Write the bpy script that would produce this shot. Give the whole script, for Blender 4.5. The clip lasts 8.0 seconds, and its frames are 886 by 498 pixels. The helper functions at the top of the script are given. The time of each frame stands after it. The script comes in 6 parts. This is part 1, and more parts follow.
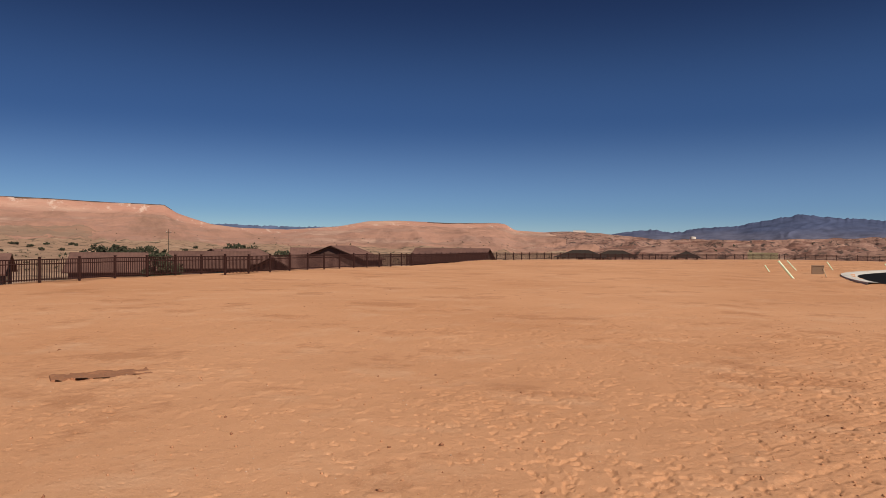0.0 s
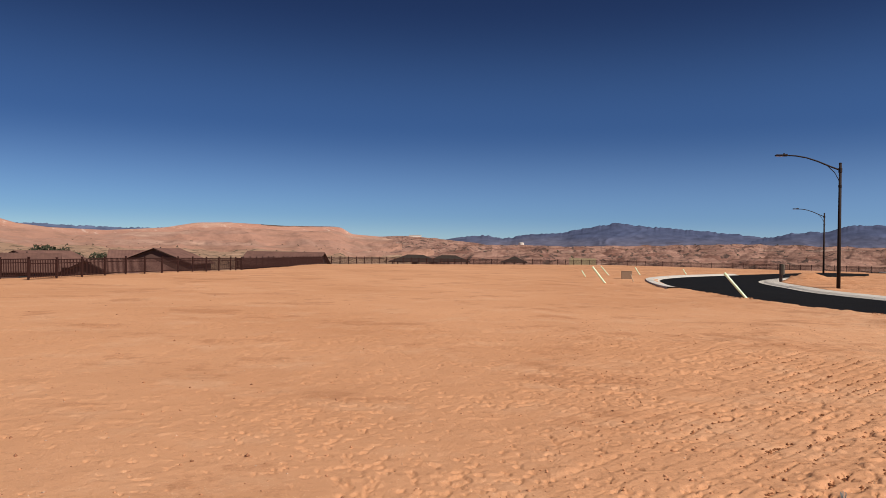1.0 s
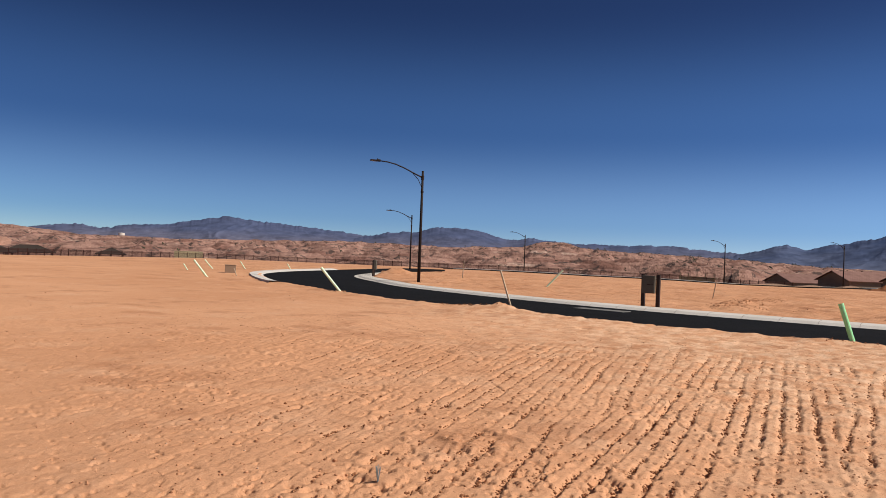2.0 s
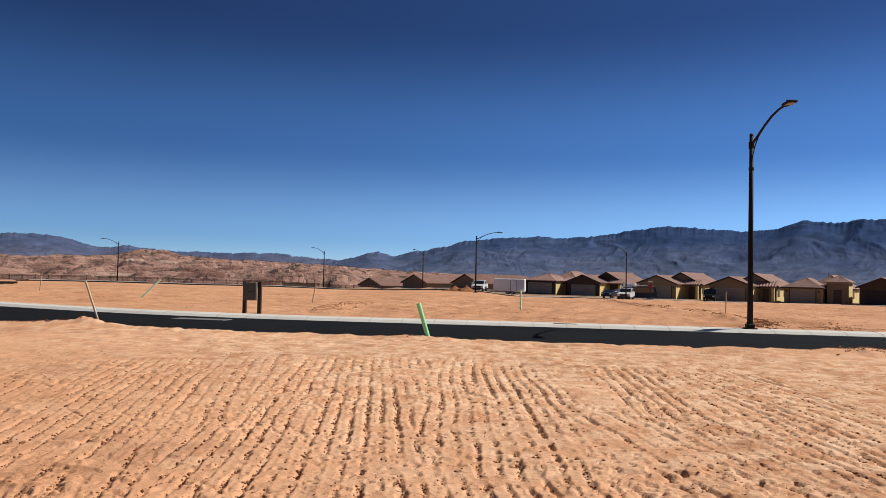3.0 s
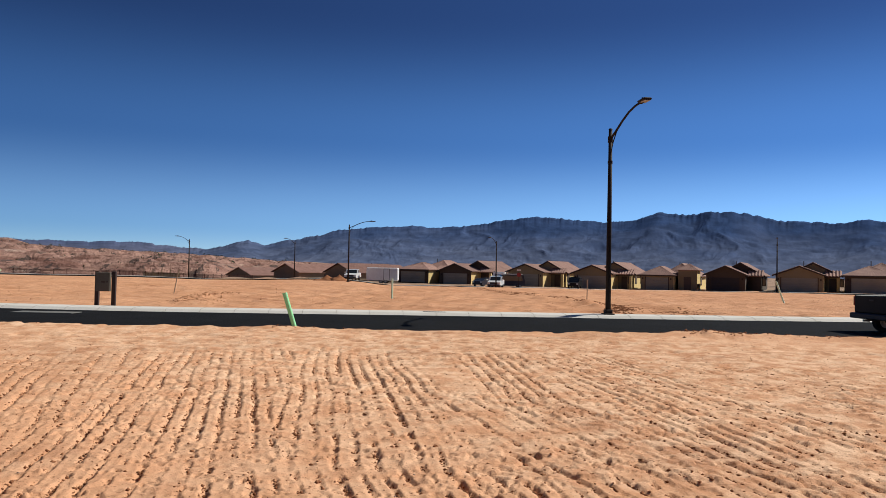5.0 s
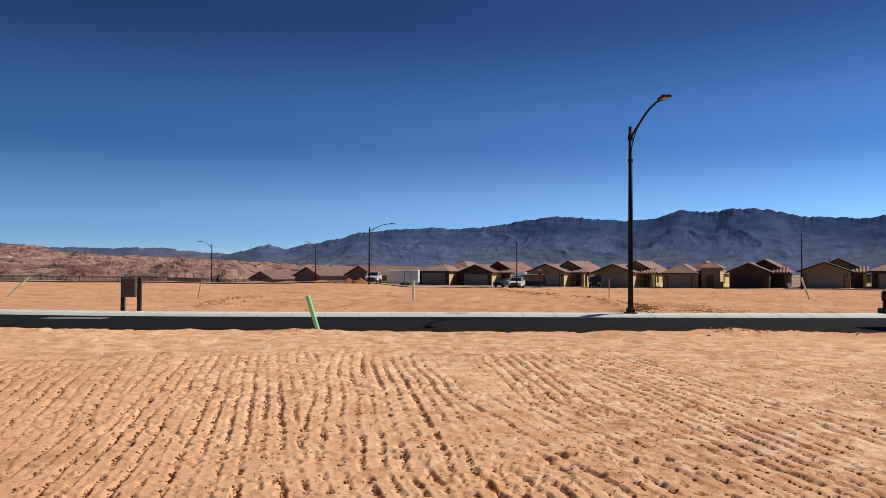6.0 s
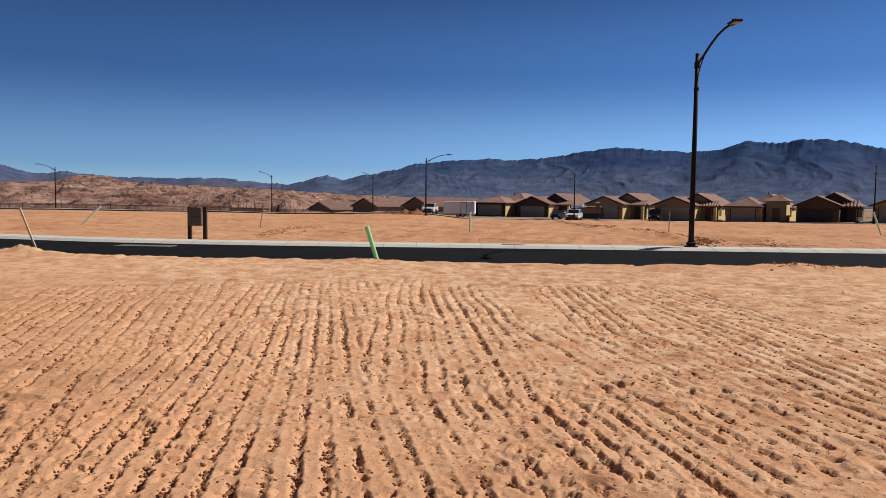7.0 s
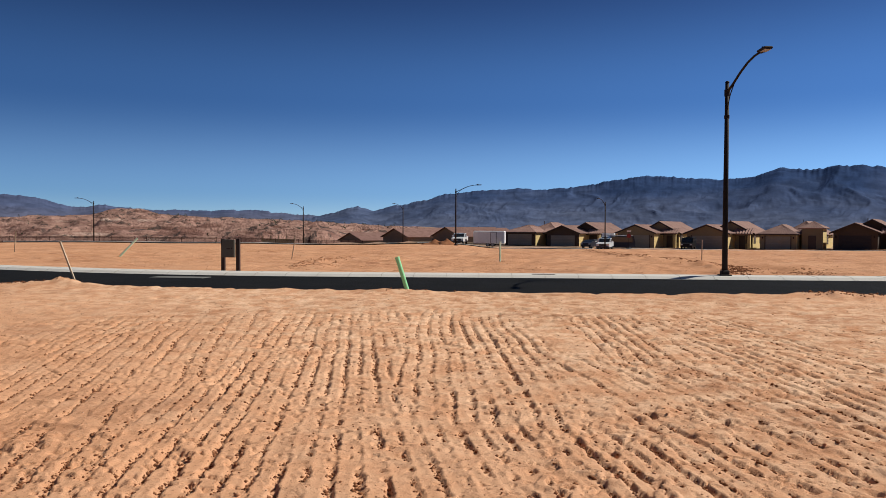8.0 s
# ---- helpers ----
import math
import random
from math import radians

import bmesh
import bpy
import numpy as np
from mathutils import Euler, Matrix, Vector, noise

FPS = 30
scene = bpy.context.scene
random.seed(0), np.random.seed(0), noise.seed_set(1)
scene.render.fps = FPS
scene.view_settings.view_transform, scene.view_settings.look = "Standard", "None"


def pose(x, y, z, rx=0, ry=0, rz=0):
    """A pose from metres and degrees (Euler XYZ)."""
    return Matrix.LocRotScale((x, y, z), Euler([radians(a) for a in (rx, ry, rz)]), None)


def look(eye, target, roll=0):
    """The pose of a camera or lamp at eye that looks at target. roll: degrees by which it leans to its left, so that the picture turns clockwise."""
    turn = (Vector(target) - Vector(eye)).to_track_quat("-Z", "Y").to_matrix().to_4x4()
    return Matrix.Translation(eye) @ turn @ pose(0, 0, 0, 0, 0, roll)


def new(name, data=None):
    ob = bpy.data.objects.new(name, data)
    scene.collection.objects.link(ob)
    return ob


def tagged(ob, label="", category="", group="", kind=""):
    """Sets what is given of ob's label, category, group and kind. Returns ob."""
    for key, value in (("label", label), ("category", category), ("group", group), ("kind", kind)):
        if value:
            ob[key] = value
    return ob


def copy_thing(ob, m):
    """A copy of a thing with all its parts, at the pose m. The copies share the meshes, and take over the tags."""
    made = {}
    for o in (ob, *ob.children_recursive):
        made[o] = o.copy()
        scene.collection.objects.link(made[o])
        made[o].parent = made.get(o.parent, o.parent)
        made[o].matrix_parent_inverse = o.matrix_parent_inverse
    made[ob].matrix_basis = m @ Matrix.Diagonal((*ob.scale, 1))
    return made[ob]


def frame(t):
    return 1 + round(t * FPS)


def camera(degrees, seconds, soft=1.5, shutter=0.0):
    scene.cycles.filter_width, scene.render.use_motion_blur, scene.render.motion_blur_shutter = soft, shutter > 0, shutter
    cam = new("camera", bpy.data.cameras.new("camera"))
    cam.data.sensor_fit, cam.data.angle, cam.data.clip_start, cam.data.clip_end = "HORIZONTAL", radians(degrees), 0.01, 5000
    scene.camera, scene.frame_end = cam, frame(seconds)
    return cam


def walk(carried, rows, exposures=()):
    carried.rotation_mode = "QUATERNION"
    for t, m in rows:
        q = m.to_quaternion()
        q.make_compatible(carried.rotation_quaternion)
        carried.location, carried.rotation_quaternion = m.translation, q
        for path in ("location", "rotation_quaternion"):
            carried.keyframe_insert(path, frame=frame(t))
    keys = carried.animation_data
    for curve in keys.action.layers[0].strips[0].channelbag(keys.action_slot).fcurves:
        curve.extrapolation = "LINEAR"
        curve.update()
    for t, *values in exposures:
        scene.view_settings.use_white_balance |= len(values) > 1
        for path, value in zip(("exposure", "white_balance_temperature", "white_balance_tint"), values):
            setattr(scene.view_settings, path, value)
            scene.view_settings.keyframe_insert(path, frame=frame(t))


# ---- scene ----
import itertools

# ---------------------------------------------------------------- camera
cam = camera(62.1, 8.0, soft=0.7)
# seconds, x, y, z, yaw to the left of +y, pitch up, roll
ROWS = [
    (0.0, 0.000, -0.000, 1.700, -0.00, -0.33, 0.50),
    (0.5, 0.110, -0.098, 1.737, -9.43, -0.06, 0.22),
    (1.0, 0.218, -0.184, 1.762, -12.66, 0.14, 1.02),
    (1.3, 0.320, -0.248, 1.774, -16.01, 0.37, 1.51),
    (1.5, 0.399, -0.283, 1.775, -22.60, 0.11, 2.36),
    (1.7, 0.459, -0.289, 1.771, -29.99, 0.20, 2.55),
    (1.8, 0.519, -0.277, 1.764, -33.30, 0.28, 2.45),
    (2.0, 0.602, -0.270, 1.758, -42.32, 0.55, 2.27),
    (2.2, 0.704, -0.279, 1.759, -50.85, 1.54, 2.03),
    (3.3, 0.810, -0.325, 1.756, -76.28, 1.59, 1.01),
    (3.5, 0.883, -0.374, 1.750, -77.82, 1.41, 0.68),
    (4.0, 0.919, -0.400, 1.747, -79.71, 1.70, 0.83),
    (4.5, 0.931, -0.415, 1.749, -81.90, 1.61, 1.18),
    (4.7, 0.928, -0.419, 1.747, -82.21, 1.44, 1.18),
    (5.8, 0.909, -0.411, 1.744, -81.55, 1.46, 0.63),
    (6.0, 0.881, -0.393, 1.741, -80.64, 1.53, 0.33),
    (6.5, 0.844, -0.379, 1.739, -78.91, 0.58, -0.87),
    (6.8, 0.815, -0.372, 1.739, -77.96, -2.37, 0.34),
    (7.0, 0.787, -0.370, 1.740, -76.33, -3.84, 0.68),
    (7.2, 0.769, -0.380, 1.742, -73.75, -4.15, 0.28),
    (7.5, 0.756, -0.385, 1.745, -74.12, -3.48, 0.31),
    (8.0, 0.745, -0.384, 1.748, -73.97, -1.53, 0.22),
]


def aimed(x, y, z, yaw, pitch, roll):
    a, p = radians(yaw), radians(pitch)
    way = Vector((-math.sin(a) * math.cos(p), math.cos(a) * math.cos(p), math.sin(p)))
    eye = Vector((x, y, z))
    return look(eye, eye + way, roll)


walk(cam, [(t, aimed(*row)) for t, *row in ROWS],
     [(0.0, 0.12, 7200, 13), (0.5, 0.22, 7100, 13), (1.0, 0.30, 7000, 13), (2.2, 0.37, 6700, 11), (3.5, 0.50, 6400, 6), (4.7, 0.45, 6400, 6), (6.5, 0.37, 6500, 7), (7.0, 0.30, 6600, 8), (8.0, 0.32, 6500, 7)])

# ---------------------------------------------------------------- light
SUN_AZ, SUN_EL = 150.0, 42.0  # clockwise from +y, above the horizon
world = bpy.data.worlds.new("world")
scene.world = world
world.use_nodes = True
wn = world.node_tree
sky = wn.nodes.new("ShaderNodeTexSky")
sky.sky_type = "NISHITA"
sky.sun_disc = False
sky.sun_elevation = radians(SUN_EL)
sky.sun_rotation = radians(SUN_AZ)
sky.altitude = 4000
sky.air_density = 1.0
sky.dust_density = 1.2
sky.ozone_density = 3.0
# the clear desert sky deepens strongly overhead
dim = wn.nodes.new("ShaderNodeVectorMath")
dim.operation = "MULTIPLY"
dim.inputs[1].default_value = (0.140, 0.138, 0.129)
deep = wn.nodes.new("ShaderNodeGamma")
deep.inputs["Gamma"].default_value = 2.1
wn.links.new(sky.outputs["Color"], dim.inputs[0])
wn.links.new(dim.outputs["Vector"], deep.inputs["Color"])
wn.nodes["Background"].inputs["Strength"].default_value = 0.64
# dusty clear air: a deep zenith, a pale grey blue rim, and a little more light on the sun's side
where = wn.nodes.new("ShaderNodeTexCoord")
parts = wn.nodes.new("ShaderNodeSeparateXYZ")
wn.links.new(where.outputs["Generated"], parts.inputs["Vector"])
rim = wn.nodes.new("ShaderNodeValToRGB")
rim.color_ramp.interpolation = "EASE"
rim.color_ramp.elements[0].position, rim.color_ramp.elements[0].color = 0.0, (0.44, 0.67, 1.0, 1)
rim.color_ramp.elements[1].position, rim.color_ramp.elements[1].color = 1.0, (0.008, 0.022, 0.075, 1)
for place, c in ((0.05, (0.25, 0.475, 0.88)), (0.17, (0.072, 0.192, 0.50)), (0.33, (0.027, 0.065, 0.20))):
    rim.color_ramp.elements.new(place).color = (*c, 1)
wn.links.new(parts.outputs["Z"], rim.inputs["Fac"])
sunward = wn.nodes.new("ShaderNodeVectorMath")
sunward.operation = "DOT_PRODUCT"
sunward.inputs[1].default_value = (math.sin(radians(SUN_AZ)), math.cos(radians(SUN_AZ)), 0)
wn.links.new(where.outputs["Generated"], sunward.inputs[0])
lift = wn.nodes.new("ShaderNodeMapRange")
for key, v in (("From Min", -1.0), ("From Max", 1.0), ("To Min", 0.0), ("To Max", 1.0)):
    lift.inputs[key].default_value = v
wn.links.new(sunward.outputs["Value"], lift.inputs["Value"])
swell = wn.nodes.new("ShaderNodeMath")
swell.operation = "POWER"
swell.inputs[1].default_value = 2.0
wn.links.new(lift.outputs["Result"], swell.inputs[0])
bright = wn.nodes.new("ShaderNodeMath")
bright.operation = "MULTIPLY_ADD"
bright.inputs[1].default_value, bright.inputs[2].default_value = 1.1, 0.63
wn.links.new(swell.outputs[0], bright.inputs[0])
hazy = wn.nodes.new("ShaderNodeVectorMath")
hazy.operation = "SCALE"
wn.links.new(rim.outputs["Color"], hazy.inputs[0])
wn.links.new(bright.outputs[0], hazy.inputs["Scale"])
blend = wn.nodes.new("ShaderNodeMix")
blend.data_type = "RGBA"
blend.inputs["Factor"].default_value = 0.75
wn.links.new(deep.outputs["Color"], blend.inputs["A"])
wn.links.new(hazy.outputs["Vector"], blend.inputs["B"])
wn.links.new(blend.outputs["Result"], wn.nodes["Background"].inputs["Color"])

sun = new("sun", bpy.data.lights.new("sun", "SUN"))
sun.data.energy = 4.1
sun.data.angle = radians(0.5)
sun.data.color = (1.0, 0.95, 0.88)
sun_way = Vector((math.sin(radians(SUN_AZ)) * math.cos(radians(SUN_EL)), math.cos(radians(SUN_AZ)) * math.cos(radians(SUN_EL)), math.sin(radians(SUN_EL))))
sun.matrix_world = look(sun_way * 50, (0, 0, 0))


# ---------------------------------------------------------------- materials
def material(name, color, rough=0.8, metal=0.0, second=None, scale=3.0, fine=40.0, mix=0.5, bump=0.0, bump_scale=60.0, spread=0.0, coat=0.0, spec=0.4):
    """A base colour with a second one in patches, fine grain, and relief."""
    m = bpy.data.materials.new(name)
    m.use_nodes = True
    nt = m.node_tree
    bs = nt.nodes["Principled BSDF"]
    bs.inputs["Roughness"].default_value = rough
    bs.inputs["Metallic"].default_value = metal
    bs.inputs["Coat Weight"].default_value = coat
    bs.inputs["Specular IOR Level"].default_value = spec
    geo = nt.nodes.new("ShaderNodeTexCoord")
    big = nt.nodes.new("ShaderNodeTexNoise")
    big.inputs["Scale"].default_value = scale
    big.inputs["Detail"].default_value = 5
    nt.links.new(geo.outputs["Object"], big.inputs["Vector"])
    small = nt.nodes.new("ShaderNodeTexNoise")
    small.inputs["Scale"].default_value = fine
    small.inputs["Detail"].default_value = 3
    nt.links.new(geo.outputs["Object"], small.inputs["Vector"])
    second = second or tuple(c * 0.75 for c in color)
    ramp = nt.nodes.new("ShaderNodeMapRange")
    ramp.inputs["From Min"].default_value, ramp.inputs["From Max"].default_value = 0.35, 0.65
    nt.links.new(big.outputs["Fac"], ramp.inputs["Value"])
    a = nt.nodes.new("ShaderNodeMix")
    a.data_type = "RGBA"
    a.inputs["A"].default_value, a.inputs["B"].default_value = (*color, 1), (*second, 1)
    amount = nt.nodes.new("ShaderNodeMath")
    amount.operation = "MULTIPLY"
    amount.inputs[1].default_value = mix
    nt.links.new(ramp.outputs["Result"], amount.inputs[0])
    nt.links.new(amount.outputs[0], a.inputs["Factor"])
    hsv = nt.nodes.new("ShaderNodeHueSaturation")
    val = nt.nodes.new("ShaderNodeMapRange")
    val.inputs["To Min"].default_value, val.inputs["To Max"].default_value = 0.8, 1.2
    nt.links.new(small.outputs["Fac"], val.inputs["Value"])
    last = val.outputs["Result"]
    if spread:
        info = nt.nodes.new("ShaderNodeObjectInfo")
        rnd = nt.nodes.new("ShaderNodeMapRange")
        rnd.inputs["To Min"].default_value, rnd.inputs["To Max"].default_value = 1 - spread, 1 + spread
        nt.links.new(info.outputs["Random"], rnd.inputs["Value"])
        mul = nt.nodes.new("ShaderNodeMath")
        mul.operation = "MULTIPLY"
        nt.links.new(last, mul.inputs[0])
        nt.links.new(rnd.outputs["Result"], mul.inputs[1])
        last = mul.outputs[0]
    nt.links.new(last, hsv.inputs["Value"])
    nt.links.new(a.outputs["Result"], hsv.inputs["Color"])
    nt.links.new(hsv.outputs["Color"], bs.inputs["Base Color"])
    if bump:
        bn = nt.nodes.new("ShaderNodeTexNoise")
        bn.inputs["Scale"].default_value = bump_scale
        bn.inputs["Detail"].default_value = 4
        nt.links.new(geo.outputs["Object"], bn.inputs["Vector"])
        bm_ = nt.nodes.new("ShaderNodeBump")
        bm_.inputs["Strength"].default_value = 1.0
        bm_.inputs["Distance"].default_value = bump
        nt.links.new(bn.outputs["Fac"], bm_.inputs["Height"])
        nt.links.new(bm_.outputs["Normal"], bs.inputs["Normal"])
    return m


def glassy(name, color, rough=0.06):
    return material(name, color, rough=rough, mix=0.15, scale=0.7, fine=8, spec=0.8)


def layered(name, low, high, bands, strata, patch, patch_size, relief_size, relief, patch_edge=(0.48, 0.66), streak=None):
    """Eroded earth: colour bands by height (strata: metres a band), patches and rough relief of the given sizes in metres."""
    m = bpy.data.materials.new(name)
    m.use_nodes = True
    nt = m.node_tree
    bs = nt.nodes["Principled BSDF"]
    bs.inputs["Roughness"].default_value = 0.95
    bs.inputs["Specular IOR Level"].default_value = 0.1
    tc = nt.nodes.new("ShaderNodeTexCoord")

    def noisy(scale, detail, rough_):
        n = nt.nodes.new("ShaderNodeTexNoise")
        n.inputs["Scale"].default_value, n.inputs["Detail"].default_value, n.inputs["Roughness"].default_value = scale, detail, rough_
        nt.links.new(tc.outputs["Object"], n.inputs["Vector"])
        return n

    mp = nt.nodes.new("ShaderNodeMapping")
    mp.inputs["Scale"].default_value = (0.1 / strata, 0.1 / strata, 1 / strata)
    nt.links.new(tc.outputs["Object"], mp.inputs["Vector"])
    st = noisy(1.0, 6, 0.6)
    nt.links.new(mp.outputs["Vector"], st.inputs["Vector"])
    rm = nt.nodes.new("ShaderNodeValToRGB")
    rm.color_ramp.elements[0].position, rm.color_ramp.elements[0].color = 0.3, (*low, 1)
    rm.color_ramp.elements[1].position, rm.color_ramp.elements[1].color = 0.7, (*high, 1)
    for place, c in bands:
        rm.color_ramp.elements.new(place).color = (*c, 1)
    nt.links.new(st.outputs["Fac"], rm.inputs["Fac"])
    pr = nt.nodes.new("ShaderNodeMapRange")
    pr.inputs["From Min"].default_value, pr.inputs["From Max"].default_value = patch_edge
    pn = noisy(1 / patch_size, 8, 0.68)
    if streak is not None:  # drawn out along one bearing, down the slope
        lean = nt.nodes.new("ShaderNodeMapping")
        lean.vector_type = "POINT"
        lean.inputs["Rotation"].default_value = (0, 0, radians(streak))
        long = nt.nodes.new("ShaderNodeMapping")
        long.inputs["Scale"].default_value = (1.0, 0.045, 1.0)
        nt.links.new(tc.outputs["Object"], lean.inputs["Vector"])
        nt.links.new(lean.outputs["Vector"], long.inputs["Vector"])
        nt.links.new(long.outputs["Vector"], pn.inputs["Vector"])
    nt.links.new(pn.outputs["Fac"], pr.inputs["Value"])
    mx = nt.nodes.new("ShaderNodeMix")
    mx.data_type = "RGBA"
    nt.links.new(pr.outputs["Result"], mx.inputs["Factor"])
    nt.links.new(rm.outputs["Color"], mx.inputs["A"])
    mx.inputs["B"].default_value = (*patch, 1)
    nt.links.new(mx.outputs["Result"], bs.inputs["Base Color"])
    bump = nt.nodes.new("ShaderNodeBump")
    bump.inputs["Distance"].default_value = relief
    bump.inputs["Strength"].default_value = 1.0
    nt.links.new(noisy(1 / relief_size, 8, 0.72).outputs["Fac"], bump.inputs["Height"])
    nt.links.new(bump.outputs["Normal"], bs.inputs["Normal"])
    return m


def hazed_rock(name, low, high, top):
    """Far rock with air haze put into its colour: soft broad mottling, paler over the fans at the foot; top: the height
    in metres where the paling has ended.
    """
    m = bpy.data.materials.new(name)
    m.use_nodes = True
    nt = m.node_tree
    bs = nt.nodes["Principled BSDF"]
    bs.inputs["Roughness"].default_value = 1.0
    bs.inputs["Specular IOR Level"].default_value = 0.0
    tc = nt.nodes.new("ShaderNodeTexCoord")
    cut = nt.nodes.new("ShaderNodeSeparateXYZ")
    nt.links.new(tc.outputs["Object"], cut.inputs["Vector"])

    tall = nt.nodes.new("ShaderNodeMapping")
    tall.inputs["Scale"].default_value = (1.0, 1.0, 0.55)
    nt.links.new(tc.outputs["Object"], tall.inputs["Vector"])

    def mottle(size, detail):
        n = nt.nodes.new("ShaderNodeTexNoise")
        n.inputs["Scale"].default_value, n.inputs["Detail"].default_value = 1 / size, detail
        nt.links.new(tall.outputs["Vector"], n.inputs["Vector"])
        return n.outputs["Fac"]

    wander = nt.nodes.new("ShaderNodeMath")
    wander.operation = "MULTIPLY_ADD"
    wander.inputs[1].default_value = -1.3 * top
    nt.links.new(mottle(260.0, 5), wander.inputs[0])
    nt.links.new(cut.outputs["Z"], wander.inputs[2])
    # air haze painted in by height: palest low down
    haze_fade = nt.nodes.new("ShaderNodeMapRange")
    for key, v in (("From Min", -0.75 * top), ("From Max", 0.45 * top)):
        haze_fade.inputs[key].default_value = v
    nt.links.new(wander.outputs[0], haze_fade.inputs["Value"])
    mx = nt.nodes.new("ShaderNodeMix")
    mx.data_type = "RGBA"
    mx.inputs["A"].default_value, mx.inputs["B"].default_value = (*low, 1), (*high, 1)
    nt.links.new(haze_fade.outputs["Result"], mx.inputs["Factor"])
    hsv = nt.nodes.new("ShaderNodeHueSaturation")
    val = nt.nodes.new("ShaderNodeMapRange")
    for key, v in (("From Min", 0.3), ("From Max", 0.7), ("To Min", 0.75), ("To Max", 1.25)):
        val.inputs[key].default_value = v
    nt.links.new(mottle(75.0, 6), val.inputs["Value"])
    craggy = nt.nodes.new("ShaderNodeBump")
    craggy.inputs["Distance"].default_value = 4.0
    craggy.inputs["Strength"].default_value = 0.8
    nt.links.new(mottle(55.0, 7), craggy.inputs["Height"])
    nt.links.new(craggy.outputs["Normal"], bs.inputs["Normal"])
    nt.links.new(val.outputs["Result"], hsv.inputs["Value"])
    nt.links.new(mx.outputs["Result"], hsv.inputs["Color"])
    nt.links.new(hsv.outputs["Color"], bs.inputs["Base Color"])
    return m


def sand_material():
    m = bpy.data.materials.new("desert_dirt")
    m.use_nodes = True
    nt = m.node_tree
    bs = nt.nodes["Principled BSDF"]
    bs.inputs["Roughness"].default_value = 0.95
    bs.inputs["Specular IOR Level"].default_value = 0.08
    tc = nt.nodes.new("ShaderNodeTexCoord")

    def noise_node(scale, detail, rough=0.55):
        n = nt.nodes.new("ShaderNodeTexNoise")
        n.inputs["Scale"].default_value, n.inputs["Detail"].default_value, n.inputs["Roughness"].default_value = scale, detail, rough
        nt.links.new(tc.outputs["Object"], n.inputs["Vector"])
        return n.outputs["Fac"]

    def ranged(fac, a, b, lo, hi):
        n = nt.nodes.new("ShaderNodeMapRange")
        for key, v in (("From Min", a), ("From Max", b), ("To Min", lo), ("To Max", hi)):
            n.inputs[key].default_value = v
        nt.links.new(fac, n.inputs["Value"])
        return n.outputs["Result"]

    def mixed(fac, a, b):
        n = nt.nodes.new("ShaderNodeMix")
        n.data_type = "RGBA"
        nt.links.new(fac, n.inputs["Factor"])
        for key, v in (("A", a), ("B", b)):
            if isinstance(v, tuple):
                n.inputs[key].default_value = (*v, 1)
            else:
                nt.links.new(v, n.inputs[key])
        return n.outputs["Result"]

    c = mixed(ranged(noise_node(0.09, 5), 0.4, 0.62, 0, 1), (0.63, 0.330, 0.182), (0.55, 0.272, 0.142))
    c = mixed(ranged(noise_node(0.7, 6, 0.65), 0.52, 0.72, 0, 0.6), c, (0.66, 0.40, 0.25))
    c = mixed(ranged(noise_node(0.33, 8, 0.75), 0.54, 0.60, 0, 0.6), c, (0.42, 0.195, 0.10))
    c = mixed(ranged(noise_node(9.0, 4, 0.7), 0.55, 0.75, 0, 0.55), c, (0.38, 0.18, 0.09))
    c = mixed(ranged(noise_node(70.0, 2), 0.62, 0.72, 0, 0.7), c, (0.70, 0.46, 0.30))
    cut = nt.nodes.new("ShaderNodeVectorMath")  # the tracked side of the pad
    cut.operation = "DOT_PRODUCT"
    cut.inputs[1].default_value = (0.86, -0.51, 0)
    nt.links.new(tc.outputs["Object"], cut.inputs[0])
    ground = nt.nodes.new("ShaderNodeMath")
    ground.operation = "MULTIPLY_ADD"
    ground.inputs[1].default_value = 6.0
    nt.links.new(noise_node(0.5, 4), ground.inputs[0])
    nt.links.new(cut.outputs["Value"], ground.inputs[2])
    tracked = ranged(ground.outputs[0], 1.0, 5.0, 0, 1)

    def times(a, b):
        n = nt.nodes.new("ShaderNodeMath")
        n.operation = "MULTIPLY"
        nt.links.new(a, n.inputs[0])
        nt.links.new(b, n.inputs[1])
        return n.outputs[0]

    cut_far = nt.nodes.new("ShaderNodeSeparateXYZ")  # churned lots across the street
    nt.links.new(tc.outputs["Object"], cut_far.inputs["Vector"])
    pressed = times(ranged(ground.outputs[0], 5.5, 12.5, 0, 1), ranged(cut_far.outputs["X"], 19.0, 23.0, 1, 0))
    c = mixed(times(ranged(noise_node(2.2, 6, 0.7), 0.42, 0.60, 0, 0.85), pressed), c, (0.80, 0.53, 0.345))
    churned = ranged(cut_far.outputs["X"], 25.0, 31.0, 0, 1)
    c = mixed(times(ranged(noise_node(0.11, 8, 0.72), 0.50, 0.60, 0, 0.4), churned), c, (0.46, 0.215, 0.112))
    c = mixed(times(ranged(noise_node(0.45, 7, 0.8), 0.58, 0.63, 0, 0.7), churned), c, (0.32, 0.135, 0.068))
    # thin wheel tracks run along the street over the lots
    drawn = nt.nodes.new("ShaderNodeMapping")
    drawn.inputs["Rotation"].default_value = (0, 0, radians(-12))
    drawn.inputs["Scale"].default_value = (2.6, 0.10, 1.0)
    nt.links.new(tc.outputs["Object"], drawn.inputs["Vector"])
    ruts = nt.nodes.new("ShaderNodeTexNoise")
    ruts.inputs["Scale"].default_value, ruts.inputs["Detail"].default_value, ruts.inputs["Roughness"].default_value = 1.0, 7, 0.75
